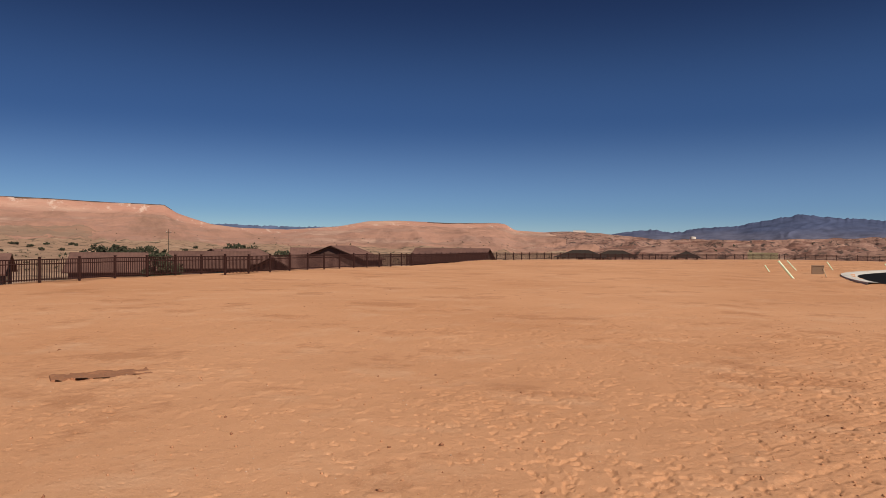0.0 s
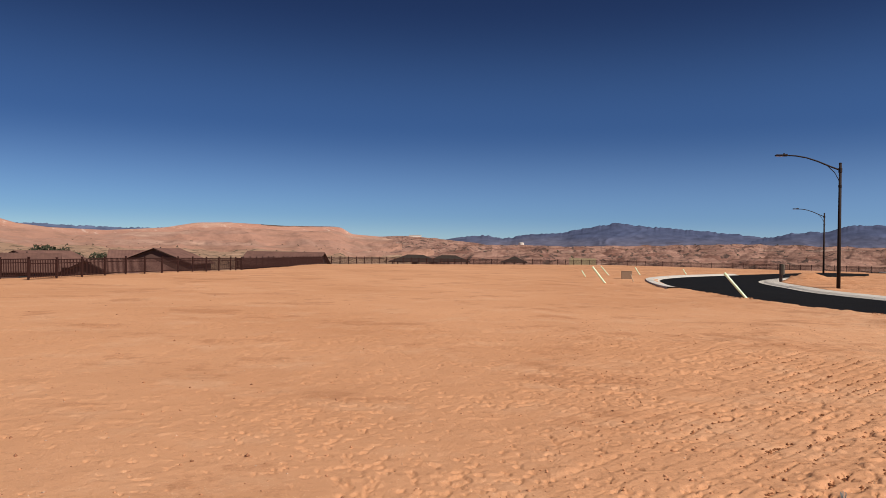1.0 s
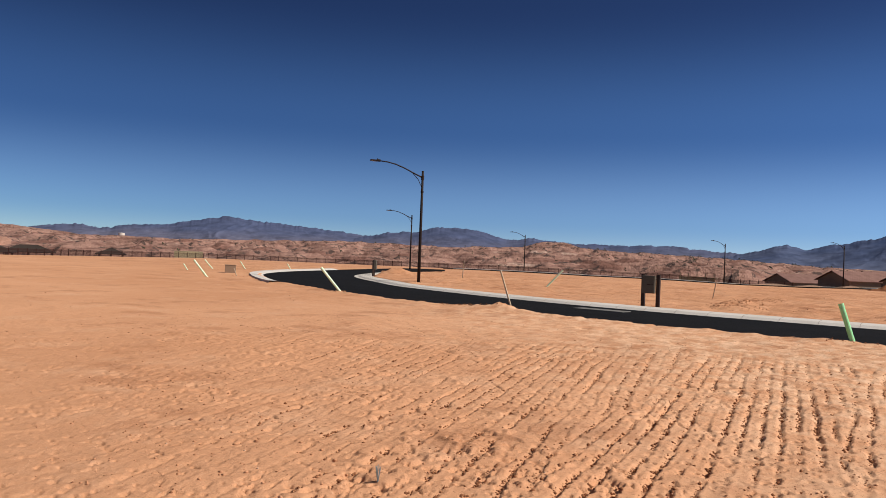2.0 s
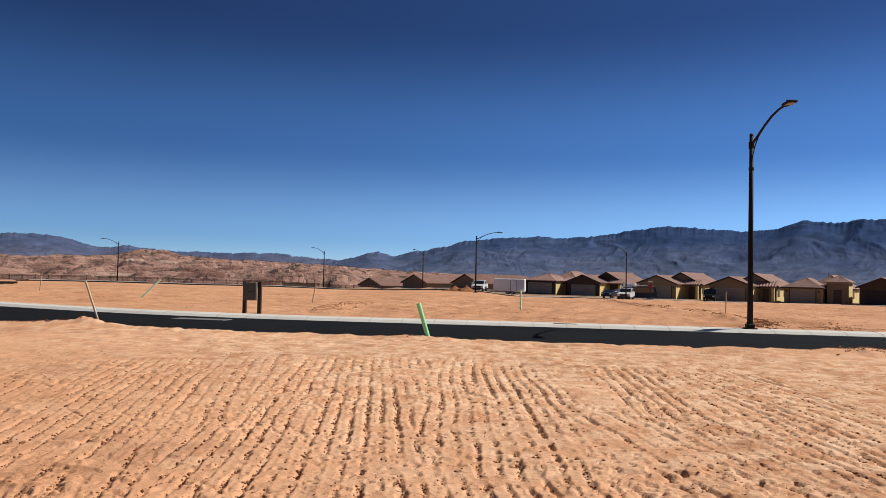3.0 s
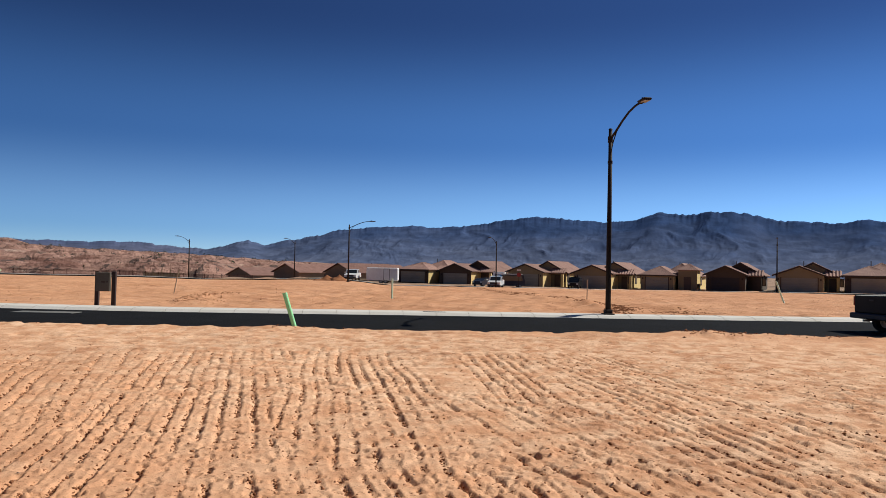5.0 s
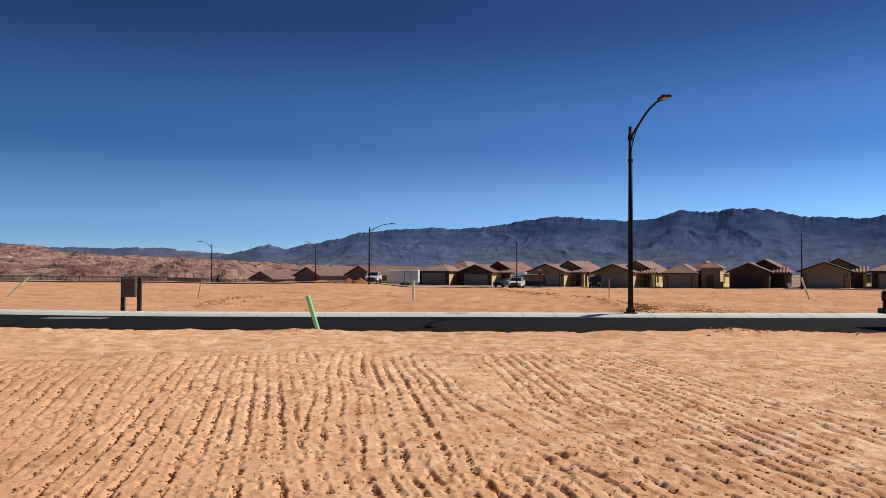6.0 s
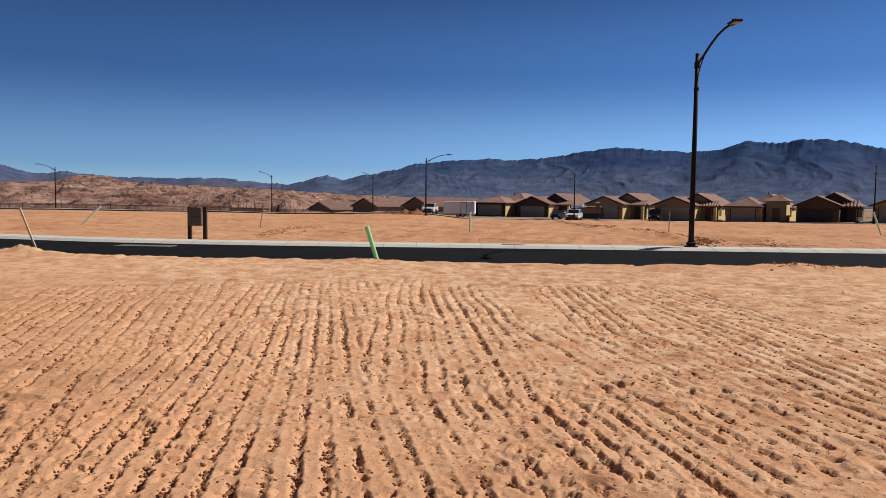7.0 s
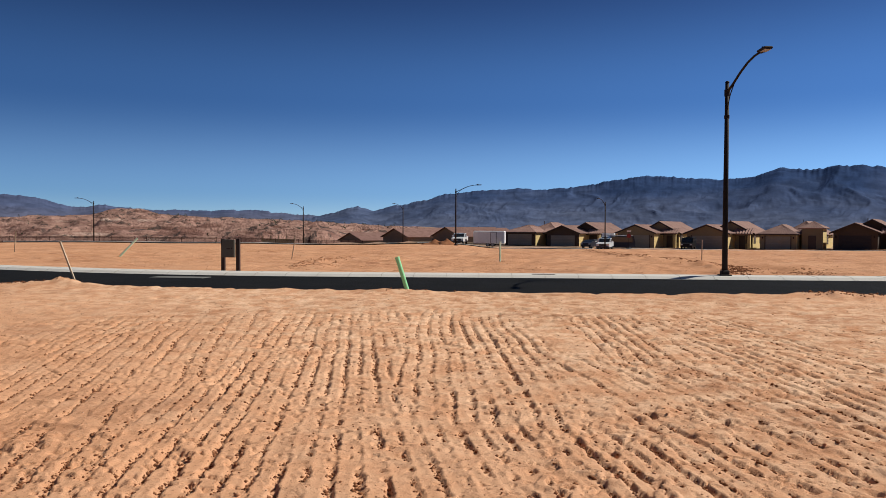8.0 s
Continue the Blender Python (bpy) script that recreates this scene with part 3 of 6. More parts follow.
def rows_height(x, y, only_groove=False):
    """Grooves that a tracked machine pressed into the dirt, pass over pass, broken up by its cleats and by crumbs."""
    r = np.hypot(x, y)
    angle = np.degrees(np.arctan2(x, y))
    crumbs = lumps(x, y, 0.055, 61) + 0.9 * lumps(x, y, 0.030, 63)
    ragged = 0.25 * lumps(x, y, 1.1, 91)
    out = np.zeros(x.shape)
    deep_in = np.zeros(x.shape)
    for n, (px, py, bearing, half, pitch, strength, lo, hi) in enumerate(PASSES):
        seed = 11 + 36 * n
        d = np.array((math.sin(radians(bearing)), math.cos(radians(bearing))))
        all_u, all_w = (x - px) * d[0] + (y - py) * d[1], (x - px) * d[1] - (y - py) * d[0]
        near_by = np.nonzero((np.abs(all_w) < half + 0.4) & (r < 42) & (angle > -42) & (angle < 152))
        if not near_by[0].size:
            continue
        u, w, rag, xx = all_u[near_by], all_w[near_by], ragged[near_by], x[near_by]
        share = (1 - ease(np.abs(w + rag), half - 0.12, half + 0.12)) * ease(xx + 2 * rag, lo - 0.5, lo + 0.5) * (1 - ease(xx + 2 * rag, hi - 0.5, hi + 0.5))
        v = w + 0.10 * lumps(u, w, 4.0, seed) + 0.022 * lumps(u, w, 0.7, seed + 1) + 0.012 * crumbs[near_by]
        phase = v / pitch
        lane = np.floor(phase)
        p = phase - lane
        # a gentle fall on the lit side, a steep wall on the other
        groove = ease(p, 0.22, 0.56) * (1 - ease(p, 0.60, 0.74))
        depth = 0.62 + 0.38 * lumps(lane * 3.7, lane * 1.3 + u / 2.5, 1.0, seed + 5)
        cleat = lumps(u + 0.31 * lane, lane * 5.3, 0.12, seed + 2) + 0.7 * lumps(u, v, 0.06, seed + 4)
        worn = 0.40 * (1 - ease(r[near_by], 4.0, 7.0))
        broken = ease(0.26 - worn + 0.95 * cleat + 0.4 * lumps(u, w, 0.5, seed + 6) + 0.6 * lumps(u, w, 1.6, seed + 3), -0.45, 0.3)
        pressed = strength * depth * groove * (0.16 * (1 - worn) + 0.84 * broken)
        here = -0.058 * pressed + 0.010 * strength * np.sin(np.pi * np.clip((1 - p) / 0.8, 0, 1)) ** 2
        out[near_by] = out[near_by] * (1 - share) + here * share
        deep_in[near_by] = deep_in[near_by] * (1 - share) + strength * depth * groove * broken * share
    near = ease(angle, 12, 44) * ease(-angle, -150, -120) * (1 - ease(r + 1.2 * lumps(x, y, 3, 67), 14.5, 17.0))
    faint = 0.12 * ease(angle, -40, 20) * (1 - ease(r, 14, 40))
    mix = np.maximum(near, faint * (1 - near))
    if only_groove:
        return deep_in * mix
    fine = 0.0060 * crumbs * (0.35 + 0.65 * near) * (0.4 + 1.4 * np.clip(deep_in, 0, 1)) + 0.011 * rough(x, y, 0.42, 3, 71) * (0.6 + 0.4 * near)
    clump = ease(lumps(x, y, 0.16, 73) + 0.5 * lumps(x, y, 1.1, 75), 0.66, 0.95) * (0.009 + 0.013 * near)
    # small ragged pits: few on the smooth side, many among the grooves and close by
    many = 0.27 * ease(angle, -10, 22) * (1 - ease(r, 14, 24)) - 0.12 * near
    pit = ease(lumps(x, y, 0.075, 76) + 0.6 * lumps(x, y, 0.035, 77) + 0.45 * lumps(x, y, 0.9, 78), 0.86 - many, 1.12 - many)
    clump = clump - pit * (0.016 + 0.014 * near)
    # wheel marks drawn out along the street
    run = ease(r, 12.5, 16) * (1 - ease(x, 20, 24)) * ease(angle, 30, 50)
    wheel = 0.030 * lumps(x, y * 0.12 + 0.02 * x, 0.26, 81) * ease(lumps(x, y * 0.3, 2.0, 83), -0.3, 0.4) + 0.018 * rough(x, y * 0.4, 0.3, 2, 85)
    return out * mix + (fine + clump) * (1 - ease(r, 12, 45)) + run * wheel


def berm(x, y):
    """Dirt pushed up beside the road and small heaps."""
    z = 0
    for cx, cy, h, s in ((19.6, 17.1, 0.28, 1.0), (20.4, 15.9, 0.12, 0.7), (21.1, 6.7, 0.10, 0.9), (22.0, -4.8, 0.10, 1.0), (23.2, -6.4, 0.08, 0.9), (21.3, 20.0, 0.08, 0.8), (40.0, 48.3, 0.42, 2.0), (23.8, -8.3, 0.10, 0.8)):
        d2 = (x - cx) ** 2 + (y - cy) ** 2
        z = z + h * np.exp(-d2 / (s * s)) * (1 + 0.5 * rough(x, y, 0.35, 3, 131))
    for ax, ay, bx, by, h, s in ((37, -3.0, 66, 5.0, 0.16, 0.7), (30.5, 14.5, 44, 19.0, 0.14, 1.0), (36.5, -6.0, 41, -5.0, 0.10, 0.6), (29, 11, 60, 14, 0.05, 0.5), (33, -20, 60, -12, 0.05, 0.6)):
        t = np.clip(((x - ax) * (bx - ax) + (y - ay) * (by - ay)) / ((bx - ax) ** 2 + (by - ay) ** 2), 0, 1)
        d = np.hypot(x - ax - t * (bx - ax), y - ay - t * (by - ay)) + 0.5 * lumps(x, y, 1.7, 141)
        z = z + h * np.exp(-((d / s) ** 2)) * (0.7 + 0.8 * rough(x, y, 0.5, 3, 151))
    across = ease(x, 27, 31) * (1 - ease(np.hypot(x, y), 70, 100))
    return z + across * (0.055 * rough(x, y, 0.8, 3, 161) + 0.04 * lumps(x * 0.2 + 0.1 * y, y, 0.5, 171))


def land(x, y):
    """The height of the ground at a place."""
    r = np.hypot(x, y) + 1e-6
    angle = np.degrees(np.arctan2(x, y))
    pad = pad_height(x, y)
    edge, drop = along(angle, PAD_EDGE), along(angle, DROP)
    # the pad falls gently outwards, and levels out at the houses
    out = np.clip((r - 45).clip(0, None) / (edge - 45).clip(10, None), 0, 1)
    out = np.where(angle > 74, np.minimum(out * (1 + 0.45 * ease(angle, 74, 79)), 0.58), out)
    fall = -along(angle, FALL) * out**2
    edge = edge + 1.2 * lumps(x, y, 9, 77)
    below = ease(r, edge, edge + 14)
    z = (pad + fall) * (1 - below) + drop * below
    foot = along(angle, FOOT_R)
    out_there = np.nonzero(r > foot)
    if out_there[0].size:
        z[out_there] = hill_height(x[out_there], y[out_there], r[out_there], angle[out_there], foot[out_there], drop[out_there])
    return z


def hill_height(x, y, r, angle, foot, drop):
    """Badlands and mesas that rise past the flat ground."""
    crest = along(angle, CREST_R)
    top = 1.75 + crest * np.tan(np.radians(along(angle, CREST)))
    rise = np.clip((r - foot) / (crest - foot), 0, 1)
    bad = ease(angle, 5, 16) * ease(-angle, -78, -66)
    cliff = 0.86 * rise**1.6 + 0.14 * ease(rise, 0.93, 0.97)
    mesa = cliff * (1 - bad) + (0.35 * rise + 0.65 * rise**2) * bad
    hills = drop + (top - drop) * mesa
    keep = 1 - 0.75 * ease(rise, 0.9, 1.0)
    gully = (ridged(x, y, 70, 4, 201) - 0.4) * 2.6 * bad + (ridged(x, y, 190, 4, 301) - 0.3 * bad) * (1.4 + 1.6 * bad)
    gully = gully + bad * (3.0 * ridged(x, y, 26, 3, 231) + 2.0 * ridged(x, y, 11, 2, 241))
    ribs = ridged(np.radians(angle) * 800 + 0.06 * r, r * 0.22, 38, 4, 251)
    gully = gully + (1 - bad) * (ribs * 2.6 * np.sin(np.pi * np.clip(rise, 0, 1)) + 0.9 * ridged(x, y, 30, 4, 261))
    hills = hills + gully * ease(r, foot, foot + 40) * keep * (0.6 + 0.4 * rise)
    # a low broken scarp along the front of the badlands
    scarp = ease(r + 7 * rough(x, y, 26, 3, 271), foot + 15, foot + 21)
    hills = hills + bad * scarp * (3.2 + 1.5 * lumps(x, y, 60, 281) ) * (1 - ease(r, foot + 40, foot + 140))
    # an undercut dirt bank behind the far fence
    bank = ease(angle + 0.4 * lumps(x, y, 9, 273), 58.8, 61.0) * ease(-angle + 0.4 * lumps(x, y, 9, 274), -66.5, -65.0) * ease(r + 3.5 * rough(x, y, 14, 3, 275), 214.5, 215.2)
    hills = hills + bank * np.clip(1.5 + 0.5 * lumps(x, y, 22, 276) - hills, 0, None)
    # nothing on the slopes stands over the crest behind it
    cap = 1.75 + r * np.tan(np.radians(along(angle, CREST) + 0.05 * rough(angle, angle * 0, 0.8, 4, 291) * bad))
    hills = np.minimum(hills, cap)
    return hills - (r - crest).clip(0, None) * 0.004


def ground_height(x, y):
    x, y = np.atleast_1d(np.asarray(x, float)), np.atleast_1d(np.asarray(y, float))
    z = land(x, y)
    near = np.nonzero(np.hypot(x, y) < 130)
    if near[0].size:
        z[near] = worked(x[near], y[near], z[near])
    return z


def worked(x, y, z):
    """The ground near by, with its heaps, track rows and the trough in which the street lies."""
    strip = (x > 15) & (x < 75) & (x - 0.75 * np.abs(y - 8) < 32) & (x > 0.7 * (y - 12))
    m = np.full(x.shape, -99.0)
    if strip.any():
        m[strip] = road_mask(x[strip], y[strip])
    inside = ease(m + 0.14 * rough(x, y, 0.45, 3, 401), -0.05, 0.35)
    z = z + (berm(x, y) + rows_height(x, y)) * (1 - inside)
    ruts = sum(np.exp(-(((m + o + 0.15 * lumps(x, y, 3.0, 421)) / 0.11) ** 2)) for o in (0.7, 0.95, 1.2, 2.4, 2.65, 2.9, 3.9, 4.2)) * (0.6 + 0.6 * rough(x, y, 0.22, 2, 431))
    z = z - np.where((m < -0.2) & (x < 26), 0.045 * ruts, 0)
    z = z + 0.03 * np.exp(-(((m + 0.3) / 0.35) ** 2)) * (1 + rough(x, y, 0.4, 2, 411))
    return z * (1 - inside) - 0.45 * inside


def stand(x, y):
    """The height at which a thing at x, y rests."""
    return float(ground_height([x], [y])[0])


NEAR = 20.5


def ring_block(angles, radii):
    a = np.radians(angles)[None, :]
    x, y = radii[:, None] * np.sin(a), radii[:, None] * np.cos(a)
    return x, y, ground_height(x.ravel(), y.ravel()).reshape(x.shape)


def ring_faces(nr, na, start):
    i, j = np.meshgrid(np.arange(nr - 1), np.arange(na), indexing="ij")
    k = (j + 1) % na
    return start + np.stack([i * na + j, (i + 1) * na + j, (i + 1) * na + k, i * na + k], -1).reshape(-1, 4)


def build_ground():
    coarse = np.concatenate([np.arange(128, 180, 4.0), np.arange(-180, -42.5, 4.0)])
    outer_angles = np.concatenate([np.arange(-42, 124.01, 0.25), coarse])
    inner_angles = np.empty(2 * len(outer_angles))
    inner_angles[0::2] = outer_angles
    step = (np.roll(outer_angles, -1) - outer_angles) % 360
    inner_angles[1::2] = (outer_angles + step / 2 + 180) % 360 - 180
    inner = [0.12 + 0.045 * k for k in range(82)]
    grow = math.exp(math.log(NEAR / 3.8) / 480)
    inner = np.array(inner + [3.8 * grow**k for k in range(481)])
    outer = [NEAR]
    while outer[-1] < 4800:
        outer.append(outer[-1] * (1.0095 if outer[-1] < 1100 else 1.03))
    outer = np.array(outer)
    x1, y1, z1 = ring_block(inner_angles, inner)
    # the last fine ring lies on the first coarse one
    for v in (x1, y1, z1):
        v[-1, 1::2] = (v[-1, 0::2] + np.roll(v[-1, 0::2], -1)) / 2
    x2, y2, z2 = ring_block(outer_angles, outer)
    n1, n2 = x1.size, x2.size
    verts = np.concatenate([np.stack([x1.ravel(), y1.ravel(), z1.ravel()], 1), np.stack([x2.ravel(), y2.ravel(), z2.ravel()], 1), [[0, 0, 0]]])
    quads = np.concatenate([ring_faces(len(inner), len(inner_angles), 0), ring_faces(len(outer), len(outer_angles), n1)])
    na = len(inner_angles)
    jj = np.arange(na)
    centre = np.stack([np.full(na, n1 + n2), jj, (jj + 1) % na], 1)
    loops = np.concatenate([quads.ravel(), centre.ravel()])
    sizes = np.concatenate([np.full(len(quads), 4), np.full(na, 3)])
    me = bpy.data.meshes.new("ground")
    me.vertices.add(len(verts))
    me.vertices.foreach_set("co", verts.ravel().astype(np.float32))
    me.loops.add(len(loops))
    me.loops.foreach_set("vertex_index", loops.astype(np.int32))
    me.polygons.add(len(sizes))
    me.polygons.foreach_set("loop_start", np.concatenate([[0], np.cumsum(sizes)[:-1]]).astype(np.int32))
    # the pad is bare dirt; past its edge scrub, then mesa slopes or badlands
    xx, yy = x2[:-1], y2[:-1]
    rr, aa = np.hypot(xx, yy), np.degrees(np.arctan2(xx, yy))
    wander = 25 * rough(xx, yy, 60, 3, 501)
    kind = np.zeros(rr.shape, int)
    kind[rr > along(aa, PAD_EDGE) + 2] = 3
    hill = rr + wander > along(aa, FOOT_R) + 12
    turn = aa + 3 * rough(xx, yy, 90, 3, 521)
    hill |= (turn > 8) & (rr > along(aa, FOOT_R) - 2 + 0.2 * wander)
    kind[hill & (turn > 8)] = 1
    kind[hill & (turn <= 8)] = 2
    kind[rr > along(aa, CREST_R) * 1.05] = 3
    kind[hill & (turn <= 8) & (rr < along(aa, FOOT_R) + 110 + 1.5 * wander)] = 3
    rim = rr / along(aa, CREST_R)
    slope = (turn <= 8) & hill
    kind[slope & (rim > 0.93) & (rim < 1.03)] = 5
    kind[slope & (aa < -25 + 0.08 * wander) & (rr > 560 + 0.8 * wander) & (rr < 650 + (aa + 31) * 7 + wander)] = 6
    kind[(rim > 0.983) & (rim < 1.02) & (aa < 5) & ((aa < -20.3) | (aa > -1.5)) & (lumps(xx, yy, 60, 531) > -0.8)] = 4
    kind[(aa > 72) & (rr > 128 + wander * 0.2)] = 3
    slots = np.concatenate([np.zeros(len(inner_angles) * (len(inner) - 1), int), kind.ravel(), np.zeros(na, int)])
    me.polygons.foreach_set("material_index", slots.astype(np.int32))
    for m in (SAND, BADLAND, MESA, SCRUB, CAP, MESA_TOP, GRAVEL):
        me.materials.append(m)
    me.update(calc_edges=True)
    me.polygons.foreach_set("use_smooth", np.ones(len(sizes), bool))
    return tagged(new("ground", me), "graded orange desert dirt with track rows, running out to badlands and mesas", "ground", kind="structure")


build_ground()


# ---------------------------------------------------------------- far mountains
def mountain(name, label, profile, foot, crest, mat, seed, low=-0.6, step=0.06, rows=84):
    """A range whose skyline is a short table of bearing and elevation: craggy ribs and ravines above, smooth fans below."""
    a = np.arange(profile[0][0], profile[-1][0] + 1e-6, step)
    el = along(a, profile)
    t = np.linspace(0, 1, rows)[:, None]
    r = foot + (crest - foot) * t
    x, y = r * np.sin(np.radians(a))[None, :], r * np.cos(np.radians(a))[None, :]
    crag = 0.05 * rough(a, a * 0 + seed, 0.9, 3, seed) + 0.045 * ridged(a, a * 0 + seed, 0.42, 3, seed + 5, 0.6) - 0.02
    top = crest * np.tan(np.radians(el + crag))[None, :]
    base = crest * math.tan(radians(low))
    broad = crest * np.tan(np.radians(np.convolve(np.pad(el, 9, mode="edge"), np.ones(19) / 19, "valid")))[None, :]
    top = broad + (top - broad) * t**16
    across = np.radians(a)[None, :] * crest + 0 * t
    down = r + 0 * across
    bend = 190 * rough(across, down, 420, 3, seed + 3)
    ribs = ridged(across + bend, 0.35 * down + 0.5 * bend, 330, 2, seed, 0.5)
    ravines = ridged(across + 0.6 * bend, 0.6 * down + bend, 120, 4, seed + 9, 0.6)
    steep = ease(t, 0.22, 0.8)
    face = 0.30 * t + 0.70 * t**2.0 + steep * (0.070 * (ribs - 0.2) + 0.016 * (ravines - 0.3)) * (1 - 0.8 * t**3) + 0.006 * ravines * (1 - steep)
    z = 1.75 + base + (top - base) * np.clip(face, -0.2, 1.2)
    # no spur stands over the skyline behind it
    z = np.minimum(z, 1.75 + top * (r / crest) * (0.97 + 0.03 * t))
    z[-1] = (1.75 + top)[-1]
    back = np.stack([x[-1] * 1.06, y[-1] * 1.06, z[-1] * 0.3], -1)
    verts = np.concatenate([np.stack([x, y, z], -1).reshape(-1, 3), back])
    n = len(a)
    i, j = np.meshgrid(np.arange(rows), np.arange(n - 1), indexing="ij")
    faces = np.stack([i * n + j, (i + 1) * n + j, (i + 1) * n + j + 1, i * n + j + 1], -1).reshape(-1, 4)
    me = bpy.data.meshes.new(name)
    me.from_pydata(verts.tolist(), [], faces.tolist())
    me.materials.append(mat)
    me.polygons.foreach_set("use_smooth", np.ones(len(faces), bool))
    return tagged(new(name, me), label, "mountain", kind="structure")


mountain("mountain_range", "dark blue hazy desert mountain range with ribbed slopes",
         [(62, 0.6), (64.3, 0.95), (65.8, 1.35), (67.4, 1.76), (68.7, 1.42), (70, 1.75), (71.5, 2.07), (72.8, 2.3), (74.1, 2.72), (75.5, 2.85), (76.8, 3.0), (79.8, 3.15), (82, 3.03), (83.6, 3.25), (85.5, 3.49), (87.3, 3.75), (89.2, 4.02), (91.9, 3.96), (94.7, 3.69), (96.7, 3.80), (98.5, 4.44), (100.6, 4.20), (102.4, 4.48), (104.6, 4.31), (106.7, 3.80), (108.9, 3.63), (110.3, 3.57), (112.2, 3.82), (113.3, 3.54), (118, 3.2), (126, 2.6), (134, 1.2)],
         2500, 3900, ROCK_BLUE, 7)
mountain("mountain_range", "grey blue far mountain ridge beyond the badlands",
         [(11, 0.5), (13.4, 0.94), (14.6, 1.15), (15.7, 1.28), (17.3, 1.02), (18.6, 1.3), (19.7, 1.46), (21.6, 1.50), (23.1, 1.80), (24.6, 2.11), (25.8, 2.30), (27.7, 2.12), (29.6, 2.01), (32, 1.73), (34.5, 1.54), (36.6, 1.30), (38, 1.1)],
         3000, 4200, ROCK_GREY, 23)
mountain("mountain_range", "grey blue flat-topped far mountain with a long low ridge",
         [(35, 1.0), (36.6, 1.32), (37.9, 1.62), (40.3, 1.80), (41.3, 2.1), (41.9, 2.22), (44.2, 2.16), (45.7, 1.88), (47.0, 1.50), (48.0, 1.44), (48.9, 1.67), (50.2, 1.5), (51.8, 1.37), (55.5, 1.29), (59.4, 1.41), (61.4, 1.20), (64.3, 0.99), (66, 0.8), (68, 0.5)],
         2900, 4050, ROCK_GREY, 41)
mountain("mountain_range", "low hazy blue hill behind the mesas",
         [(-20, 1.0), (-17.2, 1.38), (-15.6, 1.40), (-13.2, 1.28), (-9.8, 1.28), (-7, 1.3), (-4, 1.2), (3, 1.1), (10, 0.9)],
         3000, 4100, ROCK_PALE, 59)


# ---------------------------------------------------------------- road and kerb
def ribbon(name, left, right, profile, mat, label, category):
    """A strip between two lines; profile: share across from left to right, and height."""
    bm = bmesh.new()
    rows = []
    for a, b in zip(left, right):
        rows.append([bm.verts.new((*(a + (b - a) * s), h)) for s, h in profile])
    for p, q in zip(rows, rows[1:]):
        for k in range(len(profile) - 1):
            bm.faces.new((p[k], p[k + 1], q[k + 1], q[k]))
    bmesh.ops.recalc_face_normals(bm, faces=bm.faces)
    return tagged(mesh_object(name, bm, mat), label, category, kind="structure")


ribbon("road", OUT_LINE + 0 * IN_LINE, IN_LINE, [(-0.06, -0.45), (-0.06, -0.02), (0.5, 0.0), (1.0, -0.02), (1.0, -0.45)], ASPHALT, "new black asphalt street curving round the dirt lots", "road")
inner_kerb = ribbon("kerb", IN_LINE[:-16], offset(IN_LINE, 1.25)[:-16], [(0.0, -0.45), (0.0, -0.015), (0.25, -0.03), (0.38, 0.05), (0.5, 0.07), (1.0, 0.085), (1.0, -0.45)], CONCRETE, "pale concrete rolled kerb and walk along the street", "kerb")
ribbon("kerb", offset(OUT_LINE[62:-16], 0.05), offset(OUT_LINE[62:-16], -0.85), [(0.0, -0.45), (0.0, -0.01), (0.3, 0.05), (0.5, 0.09), (1.0, 0.10), (1.0, -0.45)], CONCRETE, "pale concrete kerb on the outside of the bend", "kerb")


JOINT = bpy.data.meshes.new("joint")
seam = bmesh.new()
for (x0, z0), (x1, z1) in zip(((0.02, -0.013), (0.31, -0.028), (0.475, 0.052), (0.625, 0.072)), ((0.31, -0.028), (0.475, 0.052), (0.625, 0.072), (1.24, 0.087))):
    low = [seam.verts.new((x0, q, z0 + h)) for q in (-0.005, 0.005) for h in (-0.03, 0.003)]
    top = [seam.verts.new((x1, q, z1 + h)) for q in (-0.005, 0.005) for h in (-0.03, 0.003)]
    for k, q in ((0, 1), (1, 3), (3, 2), (2, 0)):
        seam.faces.new((low[k], low[q], top[q], top[k]))
bmesh.ops.recalc_face_normals(seam, faces=seam.faces)
seam.to_mesh(JOINT)
seam.free()
JOINT.materials.append(SEAM)
side_way = offset(IN_LINE, 1.0) - IN_LINE
gone = 0.0
for k in range(16, len(IN_LINE) - 30):
    step = float(np.linalg.norm(IN_LINE[k] - IN_LINE[k - 1]))
    at = 1.22 - gone
    while at <= step:
        f = at / step
        p, way = IN_LINE[k - 1] * (1 - f) + IN_LINE[k] * f, side_way[k - 1] * (1 - f) + side_way[k] * f
        seam = new("joint", JOINT)
        seam.parent = inner_kerb
        seam.matrix_basis = pose(p[0], p[1], 0, 0, 0, math.degrees(math.atan2(way[1], way[0])))
        at += 1.22
    gone = step - (at - 1.22)


# ---------------------------------------------------------------- street lamps
POLE = 7.12


